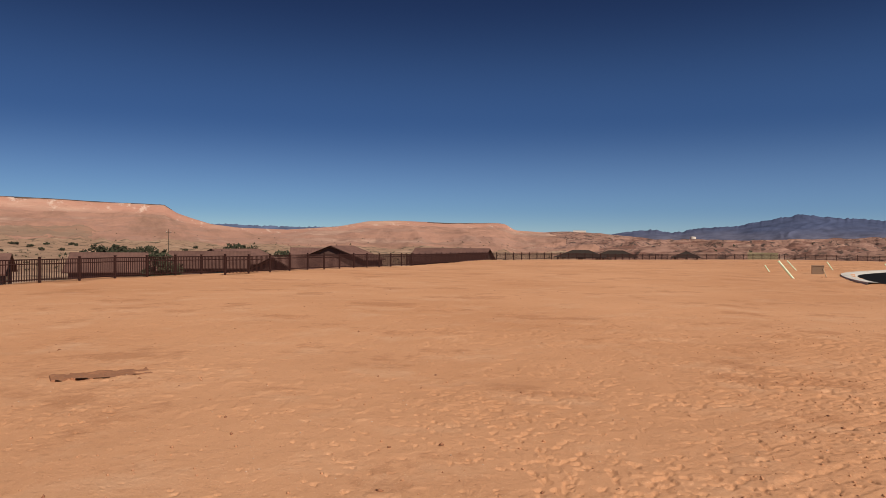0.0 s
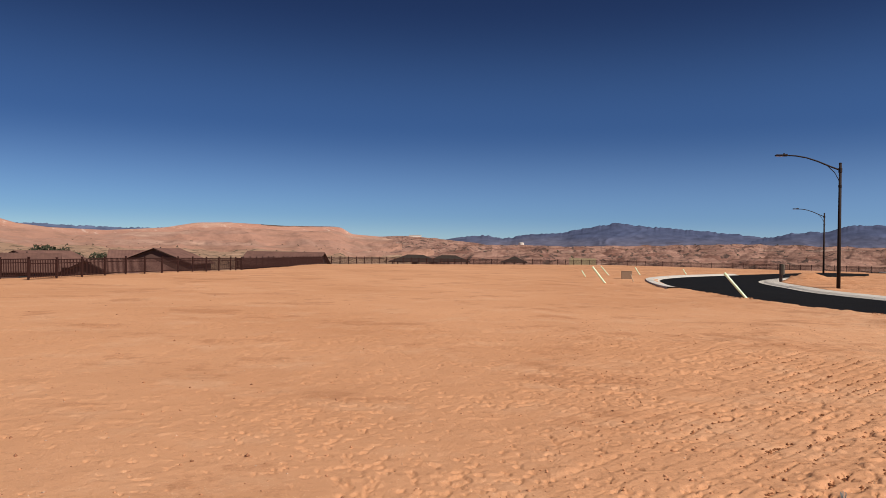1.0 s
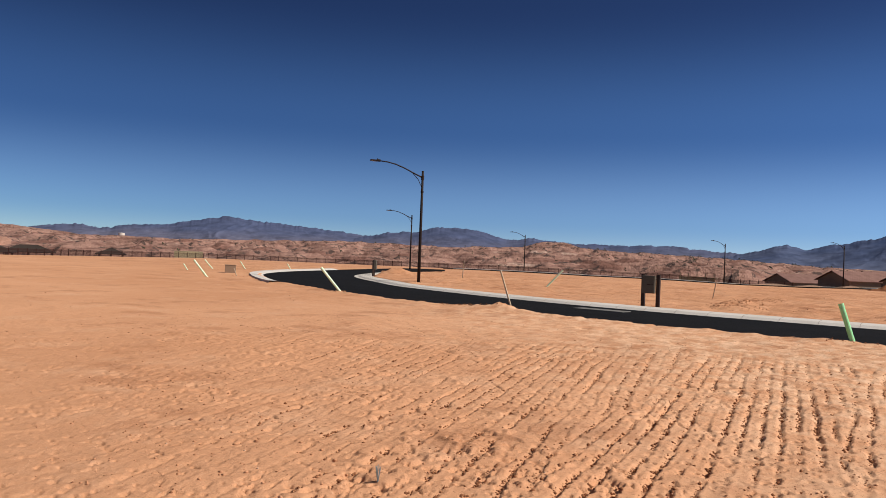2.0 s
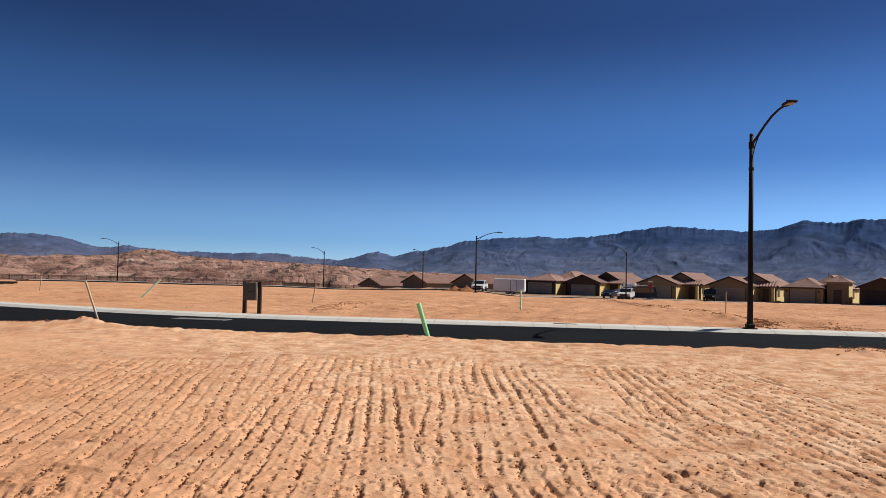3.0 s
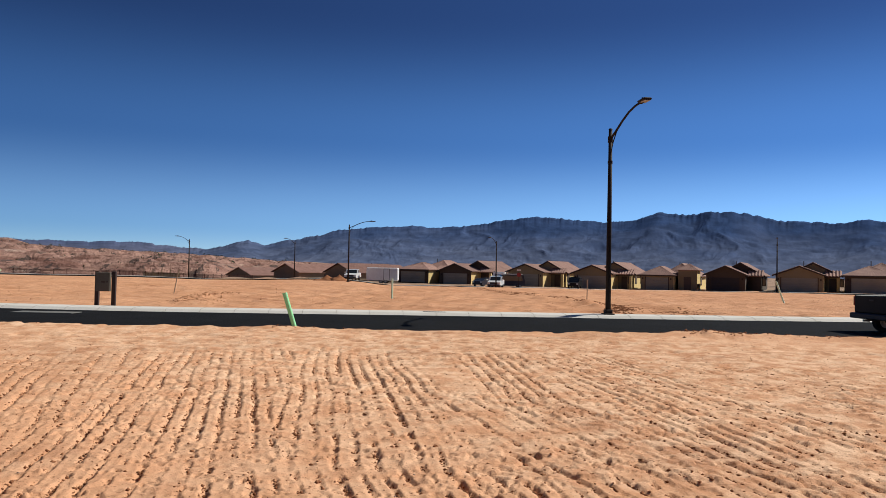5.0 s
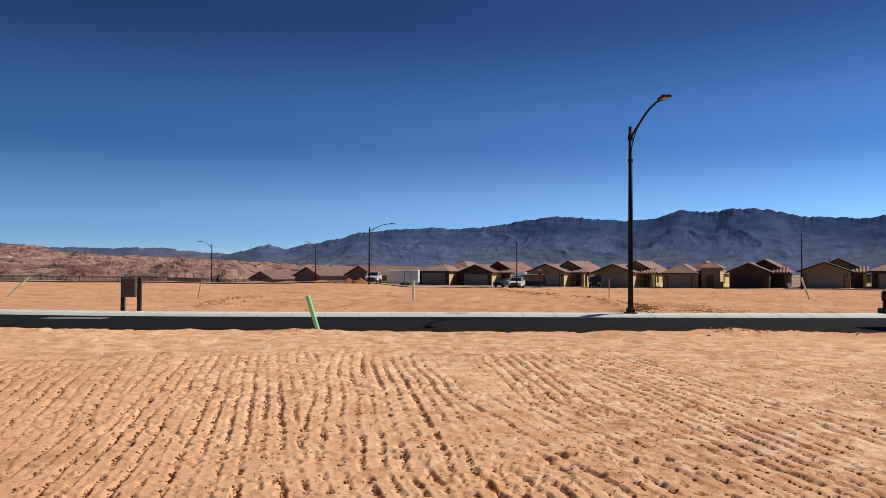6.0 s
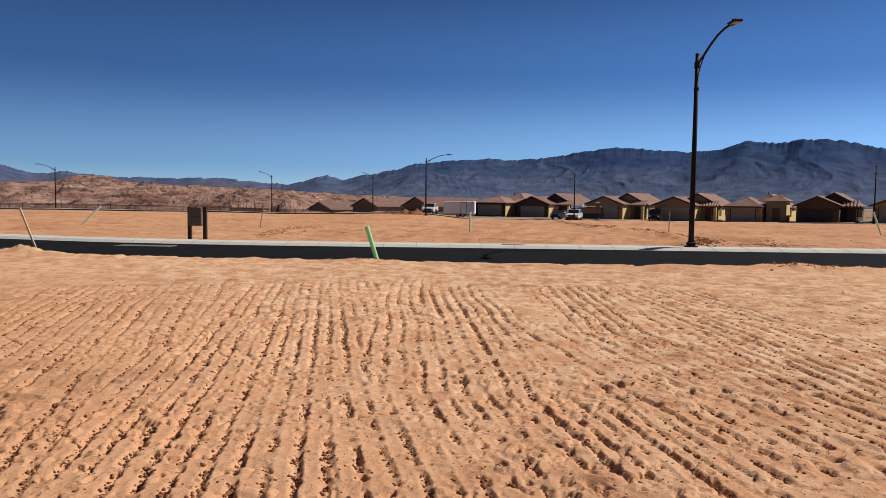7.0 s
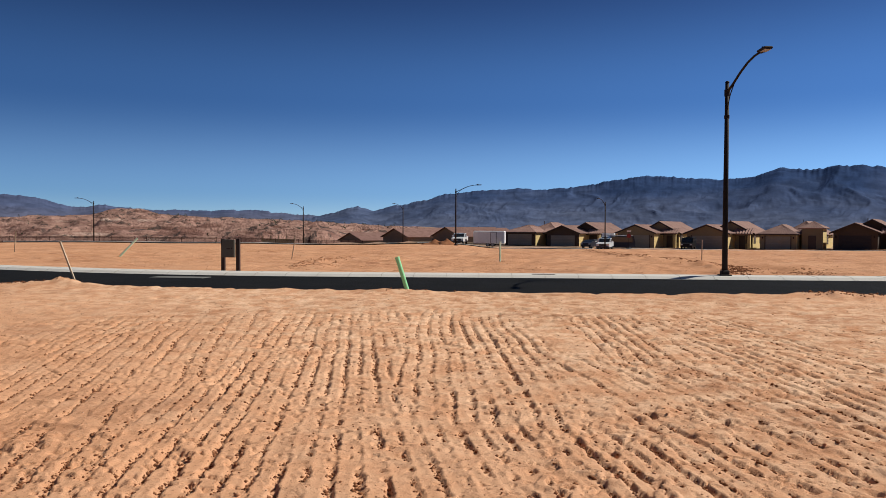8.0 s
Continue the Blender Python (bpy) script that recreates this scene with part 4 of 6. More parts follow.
def build_lamp():
    lamp = thing("street_lamp", pose(0, 0, 0), "dark bronze steel street lamp with a curved arm", "street lamp", "street lamps")
    part("base_plate", add_box(box(-0.2, 0.2, -0.2, 0.2, 0.0, 0.05, 0.01), -0.14, 0.14, -0.14, 0.14, 0.05, 0.2, 0.03), STEEL, lamp)
    part("pole", tube([(0, 0, 0.05), (0, 0, 3.5), (0, 0, POLE)], [0.105, 0.09, 0.07], 12), STEEL, lamp, smooth=True)
    part("cap", tube([(0, 0, POLE), (0, 0, POLE + 0.05)], [0.085, 0.05], 12), STEEL, lamp)
    arm = [(0, 0, POLE - 0.37), (0.55, 0, POLE - 0.16), (1.2, 0, POLE + 0.12), (1.8, 0, POLE + 0.32), (2.35, 0, POLE + 0.42), (2.9, 0, POLE + 0.45)]
    part("arm", tube(arm, [0.05, 0.045, 0.042, 0.04, 0.038, 0.036], 8), STEEL, lamp, smooth=True)
    part("brace", tube([(0, 0, POLE - 1.25), (0.08, 0, POLE - 0.9), (0.3, 0, POLE - 0.5), (0.7, 0, POLE - 0.11)], 0.022, 6), STEEL, lamp, smooth=True)
    part("collar", tube([(0, 0, POLE - 0.5), (0, 0, POLE - 0.26)], 0.1, 12), STEEL, lamp)
    part("collar", tube([(0, 0, POLE - 1.32), (0, 0, POLE - 1.2)], 0.095, 12), STEEL, lamp)
    head = part("luminaire", add_box(box(2.85, 3.45, -0.15, 0.15, POLE + 0.41, POLE + 0.49, 0.03), 2.8, 3.05, -0.07, 0.07, POLE + 0.39, POLE + 0.53, 0.02), STEEL, lamp)
    part("lens", box(3.0, 3.4, -0.11, 0.11, POLE + 0.395, POLE + 0.412), LED, head, "pale lamp lens")
    part("photocell", tube([(2.98, 0, POLE + 0.5), (2.98, 0, POLE + 0.58)], 0.035, 8), STEEL, head)
    return lamp


# bearing and distance of the pole, bearing of the arm counter-clockwise from +x
LAMPS = [(95.55, 29.95, 196), (41.3, 46.3, 160), (40.2, 92, 165), (48.9, 143, 165), (75.3, 93.5, 262), (71.1, 142, 165), (63.5, 140, 165), (86.6, 113, 165), (106.7, 114, 163)]
first = build_lamp()
for n, (bearing, away, turn) in enumerate(LAMPS):
    x, y = away * math.sin(radians(bearing)), away * math.cos(radians(bearing))
    m = pose(x, y, max(stand(x, y), 0.07) if n < 2 else stand(x, y), 0, 0, turn)
    if n == 1:
        m = m @ Matrix.Translation((0, 0, -0.2))
    if n == 0:
        first.matrix_basis = m
    else:
        copy_thing(first, m)


def polar(bearing, away):
    return away * math.sin(radians(bearing)), away * math.cos(radians(bearing))


# the houses' own street, past the open lots
FAR_MID = spline([(86, 92), (97, 74), (104, 57), (108, 40), (113, 26), (121, 14), (119, -5), (111, -26), (101, -50), (92, -72)], 6)
FAR_Z = [stand(*p) for p in FAR_MID]


def draped(name, line, half, lift, mat, label, category):
    bm = bmesh.new()
    rows = []
    left, right = offset(line, -half), offset(line, half)
    for a, b in zip(left, right):
        m = (a + b) / 2
        rows.append([bm.verts.new((*p, stand(*p) + h)) for p, h in ((a, -0.3), (a, lift), (m, lift + 0.03), (b, lift), (b, -0.3))])
    for p, q in zip(rows, rows[1:]):
        for k in range(4):
            bm.faces.new((p[k], p[k + 1], q[k + 1], q[k]))
    bmesh.ops.recalc_face_normals(bm, faces=bm.faces)
    return tagged(mesh_object(name, bm, mat), label, category, kind="structure")


draped("road", FAR_MID, 3.2, 0.10, ASPHALT, "black asphalt street in front of the far houses", "road")
draped("kerb", offset(FAR_MID, -3.7), 0.45, 0.16, CONCRETE, "pale concrete kerb of the far street", "kerb")


# ---------------------------------------------------------------- fences
FENCE_H = 0.96
PICKET = box(-0.014, 0.014, -0.014, 0.014, 0.06, FENCE_H - 0.03)
PICKET_MESH = bpy.data.meshes.new("picket")
PICKET.to_mesh(PICKET_MESH)
PICKET.free()
PICKET_MESH.materials.append(FENCE)
POST_BM = add_box(box(-0.038, 0.038, -0.038, 0.038, -0.3, FENCE_H + 0.06), -0.048, 0.048, -0.048, 0.048, FENCE_H + 0.06, FENCE_H + 0.09)
POST_MESH = bpy.data.meshes.new("post")
POST_BM.to_mesh(POST_MESH)
POST_BM.free()
POST_MESH.materials.append(FENCE)


def build_fence(corners, label, single):
    """Posts about every 2.05 m with rails and pickets between; single: each picket an object of its own."""
    x0, y0 = corners[0]
    fence = thing("fence", pose(x0, y0, stand(x0, y0)), label, "fence", "boundary fences")
    o = Vector((x0, y0, stand(x0, y0)))
    joined = bmesh.new()
    last = None
    for (ax, ay), (bx, by) in zip(corners, corners[1:]):
        n = max(1, round(math.hypot(bx - ax, by - ay) / 2.05))
        for k in range(n + 1):
            x, y = ax + (bx - ax) * k / n, ay + (by - ay) * k / n
            p = Vector((x, y, stand(x, y) + 0.02))
            turn = Matrix.Rotation(math.atan2(by - ay, bx - ax), 4, "Z")
            if k or last is None:
                post = new("post", POST_MESH)
                post.parent = fence
                post.matrix_basis = Matrix.Translation(p - o) @ turn
            if k:
                q = last
                rail = bmesh.new()
                for h in (0.12, FENCE_H - 0.2, FENCE_H - 0.02):
                    add_tube(rail, [q - o + Vector((0, 0, h)), p - o + Vector((0, 0, h))], 0.022, 4)
                part("rail", rail, FENCE, fence)
                for i in range(1, 17):
                    at = q.lerp(p, i / 17)
                    if single:
                        pk = new("picket", PICKET_MESH)
                        pk.parent = fence
                        pk.matrix_basis = Matrix.Translation(at - o) @ turn
                    else:
                        c = at - o
                        add_box(joined, c.x - 0.011, c.x + 0.011, c.y - 0.011, c.y + 0.011, c.z + 0.06, c.z + FENCE_H - 0.03) if not joined.verts else add_picket(joined, c)
            last = p
    if not single:
        tagged(part("picket", joined, FENCE, fence), kind="stuff")
    else:
        joined.free()
    return fence


def add_picket(bm, c):
    s = 0.014
    low = [bm.verts.new((c.x + a, c.y + b, c.z + 0.06)) for a, b in ((-s, -s), (s, -s), (s, s), (-s, s))]
    top = [bm.verts.new((v.co.x, v.co.y, c.z + FENCE_H - 0.03)) for v in low]
    for k in range(4):
        bm.faces.new((low[k], low[(k + 1) % 4], top[(k + 1) % 4], top[k]))


BROWN_FENCE = "brown steel picket fence on the edge of the dirt pad"
build_fence([(-21.5, 17.0), (-12.28, 41.45)], BROWN_FENCE, True)
build_fence([(-11.45, 38.7), (-2.6, 61.3)], BROWN_FENCE, True)
build_fence([(-3.0, 60.2), polar(3.5, 99)], "dark brown steel picket fence running away along the pad", False)
build_fence([polar(3.5, 99), polar(8.4, 112), polar(17, 140), polar(24.6, 155)], "brown steel picket fence at the far edge of the dirt", False)
build_fence([polar(24.9, 152), polar(30, 160), polar(38, 153), polar(43, 146), polar(50, 148), polar(58, 141), polar(64, 141), polar(68, 152)], "brown steel picket fence before the badlands", False)


# ---------------------------------------------------------------- stakes and posts
def lathe(profile, sides):
    """The profile, in radius and height, turned round the z axis."""
    bm = bmesh.new()
    rings = [[bm.verts.new((q * math.cos(2 * math.pi * k / sides), q * math.sin(2 * math.pi * k / sides), z)) for q, z in profile] for k in range(sides)]
    for a, b in zip(rings, rings[1:] + rings[:1]):
        for k in range(len(profile) - 1):
            bm.faces.new((a[k], b[k], b[k + 1], a[k + 1]))
    bmesh.ops.recalc_face_normals(bm, faces=bm.faces)
    return bm


def build_stake(base, top, width, thick, mat, name, label, category, group):
    """A board set in the ground, leaning from base towards top."""
    b = Vector((*base, stand(*base) - 0.12))
    t = Vector((*top[:2], top[2]))
    way = t - b
    up = way.normalized()
    side = Vector((-math.sin(radians(78)), -math.cos(radians(78)), 0)).cross(up).normalized()
    face = up.cross(side)
    m = Matrix((side, face, up)).transposed().to_4x4()
    m.translation = b
    st = thing(name, m, label, category, group)
    n = way.length
    if name == "marker_pipe":
        q = width / 2
        part("pipe", lathe([(q, 0), (q, n * 0.9), (q * 0.86, n * 0.9), (q * 0.86, 0.1)], 16), mat, st, smooth=False)
        part("socket", lathe([(q * 0.9, n * 0.9), (q * 1.06, n * 0.91), (q * 1.06, n), (q * 0.86, n), (q * 0.86, n * 0.9)], 16), mat, st)
    else:
        part("shaft", box(-width / 2, width / 2, -thick / 2, thick / 2, 0, n * 0.86, 0.004), mat, st)
        part("tip", box(-width / 2 - 0.001, width / 2 + 0.001, -thick / 2 - 0.001, thick / 2 + 0.001, n * 0.86, n, 0.006), mat, st)
    clods = bmesh.new()
    rnd = random.Random(round(base[0] * 100))
    for _ in range(14):
        a, d, q = rnd.uniform(0, 6.28), rnd.uniform(0.08, 0.4), rnd.uniform(0.02, 0.07)
        bmesh.ops.create_icosphere(clods, subdivisions=1, radius=q, matrix=Matrix.Translation((d * math.cos(a), d * math.sin(a), 0.12)) @ Matrix.Diagonal((1, rnd.uniform(0.6, 1), 0.6, 1)))
    heap = mesh_object("dirt_heap", clods, CLOD)
    heap.matrix_basis = Matrix.Translation((b.x, b.y, b.z))
    tagged(heap, "crumbled dirt heaped at the foot of a stake", "dirt", "dirt heaps", "stuff")
    return st


VIEW_RIGHT = lambda bearing: (math.cos(radians(bearing)), -math.sin(radians(bearing)))


def leaning(bearing, away, lean, height, width, thick, mat, name, label, category, group):
    """A stake by its bearing and distance, leaning sideways (to the right of that bearing) by so much."""
    x, y = polar(bearing, away)
    rx, ry = VIEW_RIGHT(bearing)
    build_stake((x, y), (x + lean * rx, y + lean * ry, stand(x, y) + height), width, thick, mat, name, label, category, group)


GREEN_BOARDS = "green lateral pipes"
leaning(73.0, 21.35, -0.36, 1.04, 0.125, 0.06, GREEN, "marker_pipe", "leaning green PVC pipe set in dirt beside the street", "pipe", GREEN_BOARDS)
leaning(35.75, 33.8, -0.98, 1.04, 0.115, 0.05, PALE_GREEN, "marker_pipe", "leaning faded green PVC pipe by the bend", "pipe", GREEN_BOARDS)
leaning(25.6, 45.2, -0.86, 0.98, 0.11, 0.05, PALE_GREEN, "marker_pipe", "leaning faded green PVC pipe in open dirt", "pipe", GREEN_BOARDS)
leaning(24.0, 56.0, -0.36, 0.46, 0.08, 0.05, PALE_GREEN, "marker_pipe", "short leaning faded green PVC pipe in open dirt", "pipe", GREEN_BOARDS)
leaning(25.75, 60.0, -0.72, 0.72, 0.08, 0.05, PALE_GREEN, "marker_pipe", "leaning faded green PVC pipe far out on the dirt", "pipe", GREEN_BOARDS)
leaning(28.0, 65.0, -0.5, 0.65, 0.08, 0.05, PALE_GREEN, "marker_pipe", "leaning faded green PVC pipe far out on the dirt", "pipe", GREEN_BOARDS)
leaning(31.3, 68.0, -0.37, 0.47, 0.08, 0.05, PALE_GREEN, "marker_pipe", "short leaning faded green PVC pipe past the bend", "pipe", GREEN_BOARDS)
leaning(35.0, 70.0, -0.3, 0.4, 0.08, 0.05, PALE_GREEN, "marker_pipe", "short leaning faded green PVC pipe past the bend", "pipe", GREEN_BOARDS)
leaning(51.0, 48.8, 1.12, 1.13, 0.12, 0.05, PALE_GREEN, "marker_pipe", "green PVC pipe leaning low over the dirt", "pipe", GREEN_BOARDS)
leaning(79.15, 40.5, 0.0, 1.08, 0.11, 0.05, PALE_GREEN, "marker_pipe", "upright faded green PVC pipe in open dirt", "pipe", GREEN_BOARDS)
leaning(107.3, 50.0, -0.5, 1.35, 0.10, 0.05, PALE_GREEN, "marker_pipe", "leaning faded green PVC pipe in the lot across the street", "pipe", GREEN_BOARDS)
leaning(49.5, 26.6, -0.62, 1.78, 0.05, 0.05, LATH, "wooden_pole", "thin weathered wooden pole leaning in a dirt heap", "stake", "wooden laths")
leaning(93.8, 43.5, 0.02, 1.13, 0.05, 0.03, LATH, "wooden_lath", "thin upright wooden lath in the lot across the street", "stake", "wooden laths")
leaning(44.5, 60.0, 0.1, 1.5, 0.06, 0.03, LATH, "wooden_lath", "thin upright wooden lath past the street", "stake", "wooden laths")
leaning(63.2, 44.5, 0.22, 1.2, 0.05, 0.03, LATH, "wooden_lath", "thin leaning wooden lath in churned dirt", "stake", "wooden laths")
leaning(27.6, 47.0, -0.22, 0.5, 0.05, 0.03, LATH, "wooden_lath", "short leaning lath beside the tan utility box", "stake", "wooden laths")


# ---------------------------------------------------------------- utility boxes
def build_pedestal(x, y, turn):
    p = thing("utility_pedestal", pose(x, y, stand(x, y), 0, 0, turn) @ Matrix.Scale(0.89, 4), "tan grey metal cabinet between two dark brown posts", "utility box", "utility pedestals")
    for a in (-0.36, 0.36):
        post = part("post", box(a - 0.085, a + 0.085, -0.07, 0.07, -0.2, 1.46, 0.01), BROWN_POST, p)
        part("post_cap", box(a - 0.095, a + 0.095, -0.08, 0.08, 1.46, 1.485), BROWN_POST, post)
    cab = part("cabinet", box(-0.34, 0.27, -0.24, -0.075, 0.62, 1.44, 0.012), CABINET, p)
    part("cabinet_door", box(-0.31, 0.24, -0.255, -0.242, 0.66, 1.40, 0.006), CABINET, cab)
    part("latch", box(0.14, 0.18, -0.275, -0.256, 1.0, 1.08, 0.005), STEEL, cab)
    part("warning_label", box(-0.1, 0.08, -0.259, -0.2565, 1.0, 1.05), TRIM, cab, "dark warning label bar")
    return p


first_box = build_pedestal(27.65, 16.51, -80)
copy_thing(first_box, pose(35.7, 46.3, stand(35.7, 46.3), 0, 0, 45))

ub = thing("utility_box", pose(*polar(27.0, 52.5), stand(*polar(27.0, 52.5)), 0, 0, -27) @ Matrix.Scale(0.84, 4), "squat tan metal utility box on bare dirt", "utility box")
part("body", box(-0.43, 0.43, -0.3, 0.3, -0.05, 0.60, 0.02), TAN_BOX, ub)
part("lid", box(-0.45, 0.45, -0.32, 0.32, 0.60, 0.66, 0.015), TAN_BOX, ub)
part("latch", box(0.3, 0.34, -0.31, -0.301, 0.3, 0.4), STEEL, ub)


# ---------------------------------------------------------------- houses
def roof_plane(bm, e0, e1, r0, r1, lift=0.07, thick=0.12, pitch=0.42):
    """A tiled slope from the eave e0-e1 up to the ridge r0-r1, with rows of barrel tiles running down it."""
    e0, e1, r0, r1 = (Vector(p) for p in (e0, e1, r0, r1))
    n = max(2, int((e1 - e0).length / pitch)) * 2
    normal = (e1 - e0).cross((r0 + r1) / 2 - e0).normalized()
    if normal.z < 0:
        normal = -normal
    rows = []
    for k in range(n + 1):
        f = k / n
        up = normal * (lift if k % 2 else 0.0)
        rows.append([bm.verts.new(e0.lerp(e1, f) + up), bm.verts.new(r0.lerp(r1, f) + up)])
    for a, b in zip(rows, rows[1:]):
        bm.faces.new((a[0], b[0], b[1], a[1]))
    low = [bm.verts.new(p - normal * thick) for p in (e0, e1, r1, r0)] if (r0 - r1).length > 0.01 else [bm.verts.new(p - normal * thick) for p in (e0, e1, r1)]
    bm.faces.new(low)
    bm.faces.new((rows[0][0], rows[-1][0], low[1], low[0]))


def gable(bm_roof, x0, x1, y0, y1, eave, ridge, over=0.45):
    """A roof with its ridge along y."""
    xm = (x0 + x1) / 2
    drop = (ridge - eave) * over / (xm - x0)
    roof_plane(bm_roof, (x0 - over, y0 - over, eave - drop), (x0 - over, y1 + over, eave - drop), (xm, y0 - over, ridge), (xm, y1 + over, ridge))
    roof_plane(bm_roof, (x1 + over, y1 + over, eave - drop), (x1 + over, y0 - over, eave - drop), (xm, y1 + over, ridge), (xm, y0 - over, ridge))


def hip(bm_roof, x0, x1, y0, y1, eave, ridge, over=0.45, lift=0.02):
    run = (x1 - x0) / 2
    x0, x1, y0, y1, e = x0 - over, x1 + over, y0 - over, y1 + over, eave - (ridge - eave) * over / run
    xm = (x0 + x1) / 2
    run += over
    ya, yb = min(y0 + run, (y0 + y1) / 2), max(y1 - run, (y0 + y1) / 2)
    roof_plane(bm_roof, (x0, y0, e), (x0, y1, e), (xm, ya, ridge), (xm, yb, ridge), lift)
    roof_plane(bm_roof, (x1, y1, e), (x1, y0, e), (xm, yb, ridge), (xm, ya, ridge), lift)
    roof_plane(bm_roof, (x0, y0, e), (x1, y0, e), (xm, ya, ridge), (xm, ya, ridge), lift)
    roof_plane(bm_roof, (x1, y1, e), (x0, y1, e), (xm, yb, ridge), (xm, yb, ridge), lift)


def house_window(house, x0, x1, y, z0, z1, side=False):
    """A window in the front wall at y, or, with side, in the right-hand wall at x = y between x0 and x1 in depth."""
    w = new("window")
    w.parent = house
    if side:
        part("frame", box(y - 0.02, y + 0.05, x0 - 0.08, x1 + 0.08, z0 - 0.08, z1 + 0.08), TRIM, w)
        part("pane", box(y + 0.03, y + 0.06, x0, x1, z0, z1), GLASS, w)
    else:
        part("frame", box(x0 - 0.08, x1 + 0.08, y - 0.05, y + 0.02, z0 - 0.08, z1 + 0.08), TRIM, w)
        part("pane", box(x0, x1, y - 0.06, y - 0.03, z0, z1), GLASS, w)
    return w


def garage_door(house, x0, x1, y, mat):
    d = part("garage_door", box(x0, x1, y - 0.02, y + 0.06, 0.0, 2.15), mat, house)
    for k in range(4):
        part("door_panel", box(x0 + 0.04, x1 - 0.04, y - 0.05, y - 0.022, 0.05 + k * 0.53, 0.53 + k * 0.53, 0.015), mat, d)
    part("door_frame", box(x0 - 0.12, x0, y - 0.06, y + 0.02, 0, 2.27), TRIM, d)
    part("door_frame", box(x1, x1 + 0.12, y - 0.06, y + 0.02, 0, 2.27), TRIM, d)
    return d


def build_house(m, style, wall, side_wall, label, garage=None, wide=0.0, ROOF=ROOF, body=(2.6, 9.3)):
    """A single-storey house with its front along x at y = 0. Styles: gable, hip, tower."""
    garage = garage or GARAGE
    h = thing("house", m, label, "house", "houses")
    H = 2.75
    DEEP = 4.3
    gw = 6.5 + wide
    roof, walls = bmesh.new(), bmesh.new()
    if style == "gable":
        part("wall", prism([(0, -0.8), (gw, -0.8), (gw, H), (gw / 2, H + 1.2), (0, H)], 0, 5.5), wall, h)
        gable(roof, 0, gw, 0, 8.2, H, H + 1.25)
        part("fascia", prism([(-0.5, H - 0.42), (-0.5, H - 0.17), (gw / 2, H + 1.28), (gw + 0.5, H - 0.17), (gw + 0.5, H - 0.42), (gw / 2, H + 1.03)], -0.5, -0.44), TRIM, h)
    else:
        part("wall", box(0, gw, 0, 5.5, -0.8, H), wall, h)
        hip(roof, 0, gw, 0, 8.5, H, H + 1.3)
        part("fascia", box(-0.45, gw + 0.45, -0.5, -0.44, H - 0.4, H - 0.18), TRIM, h)
    # side faces take their own stucco, mostly the brighter one with sun painted in
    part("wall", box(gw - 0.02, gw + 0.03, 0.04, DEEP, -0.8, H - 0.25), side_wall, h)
    # main body behind, reaching further to the right
    x0, x1 = body[0], body[1] + wide
    part("wall", prism([(x0, -0.8), (x1, -0.8), (x1, H), ((x0 + x1) / 2, H + 1.75), (x0, H)], DEEP, 15.1) if style == "gable" else box(x0, x1, DEEP, 15.1, -0.8, H), wall, h)
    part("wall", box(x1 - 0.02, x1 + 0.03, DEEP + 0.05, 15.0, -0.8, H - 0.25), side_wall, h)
    if style == "gable":
        gable(roof, x0, x1, DEEP, 15.1, H, H + 1.85)
        part("fascia", prism([(x0 - 0.5, H - 0.45), (x0 - 0.5, H - 0.2), ((x0 + x1) / 2, H + 1.88), (x1 + 0.5, H - 0.2), (x1 + 0.5, H - 0.45), ((x0 + x1) / 2, H + 1.62)], DEEP - 0.5, DEEP - 0.44), TRIM, h)
    else:
        hip(roof, x0, x1, DEEP, 15.1, H, H + 1.85)
    # entry with a tiled shed roof on two posts
    if style == "tower":
        part("entry_wall", box(gw + 0.5, gw + 3.4, 1.4, 4.8, -0.8, 3.7), wall, h)
        part("entry_wall", box(gw + 3.38, gw + 3.44, 1.42, 4.7, -0.8, 3.5), side_wall, h)
        top = bmesh.new()
        hip(top, gw + 0.5, gw + 3.4, 1.4, 4.8, 3.7, 4.5)
        part("tower_roof", top, ROOF, h)
        part("entry_door", box(gw + 1.4, gw + 2.5, 1.32, 1.4, 0.0, 2.3), DOOR, h)
    else:
        shed = bmesh.new()
        roof_plane(shed, (gw + 0.1, DEEP - 1.7, H - 0.25), (x1 + 0.3, DEEP - 1.7, H - 0.25), (gw + 0.1, DEEP + 0.1, H + 0.6), (x1 + 0.3, DEEP + 0.1, H + 0.6), 0.13)
        part("porch_roof", shed, ROOF, h)
        part("porch_post", box(x1 - 0.4, x1, DEEP - 1.6, DEEP - 1.2, -0.8, H - 0.25), side_wall, h)
        part("porch_beam", box(gw + 0.1, x1, DEEP - 1.6, DEEP - 1.4, H - 0.5, H - 0.22), TRIM, h)
        part("entry_door", box(gw + 0.7, gw + 1.7, DEEP - 0.08, DEEP, 0.0, 2.15), DOOR, h)
        house_window(h, gw + 1.9, gw + 2.6, DEEP, 1.0, 2.1)
    part("roof", roof, ROOF, h)
    garage_door(h, 0.8, gw - 0.8, 0.0, garage)
    house_window(h, 5.0, 6.1, x1 + 0.03, 1.0, 2.2, True)
    house_window(h, 9.0, 10.2, x1 + 0.03, 1.0, 2.2, True)
    part("vent_pipe", tube([(x0 + 2.2, 8, H + 1.0), (x0 + 2.2, 8, H + 2.1)], 0.06, 6), TRIM, h)
    part("wall_lamp", box(0.3, 0.45, -0.14, -0.02, 1.8, 2.1, 0.02), STEEL, h)
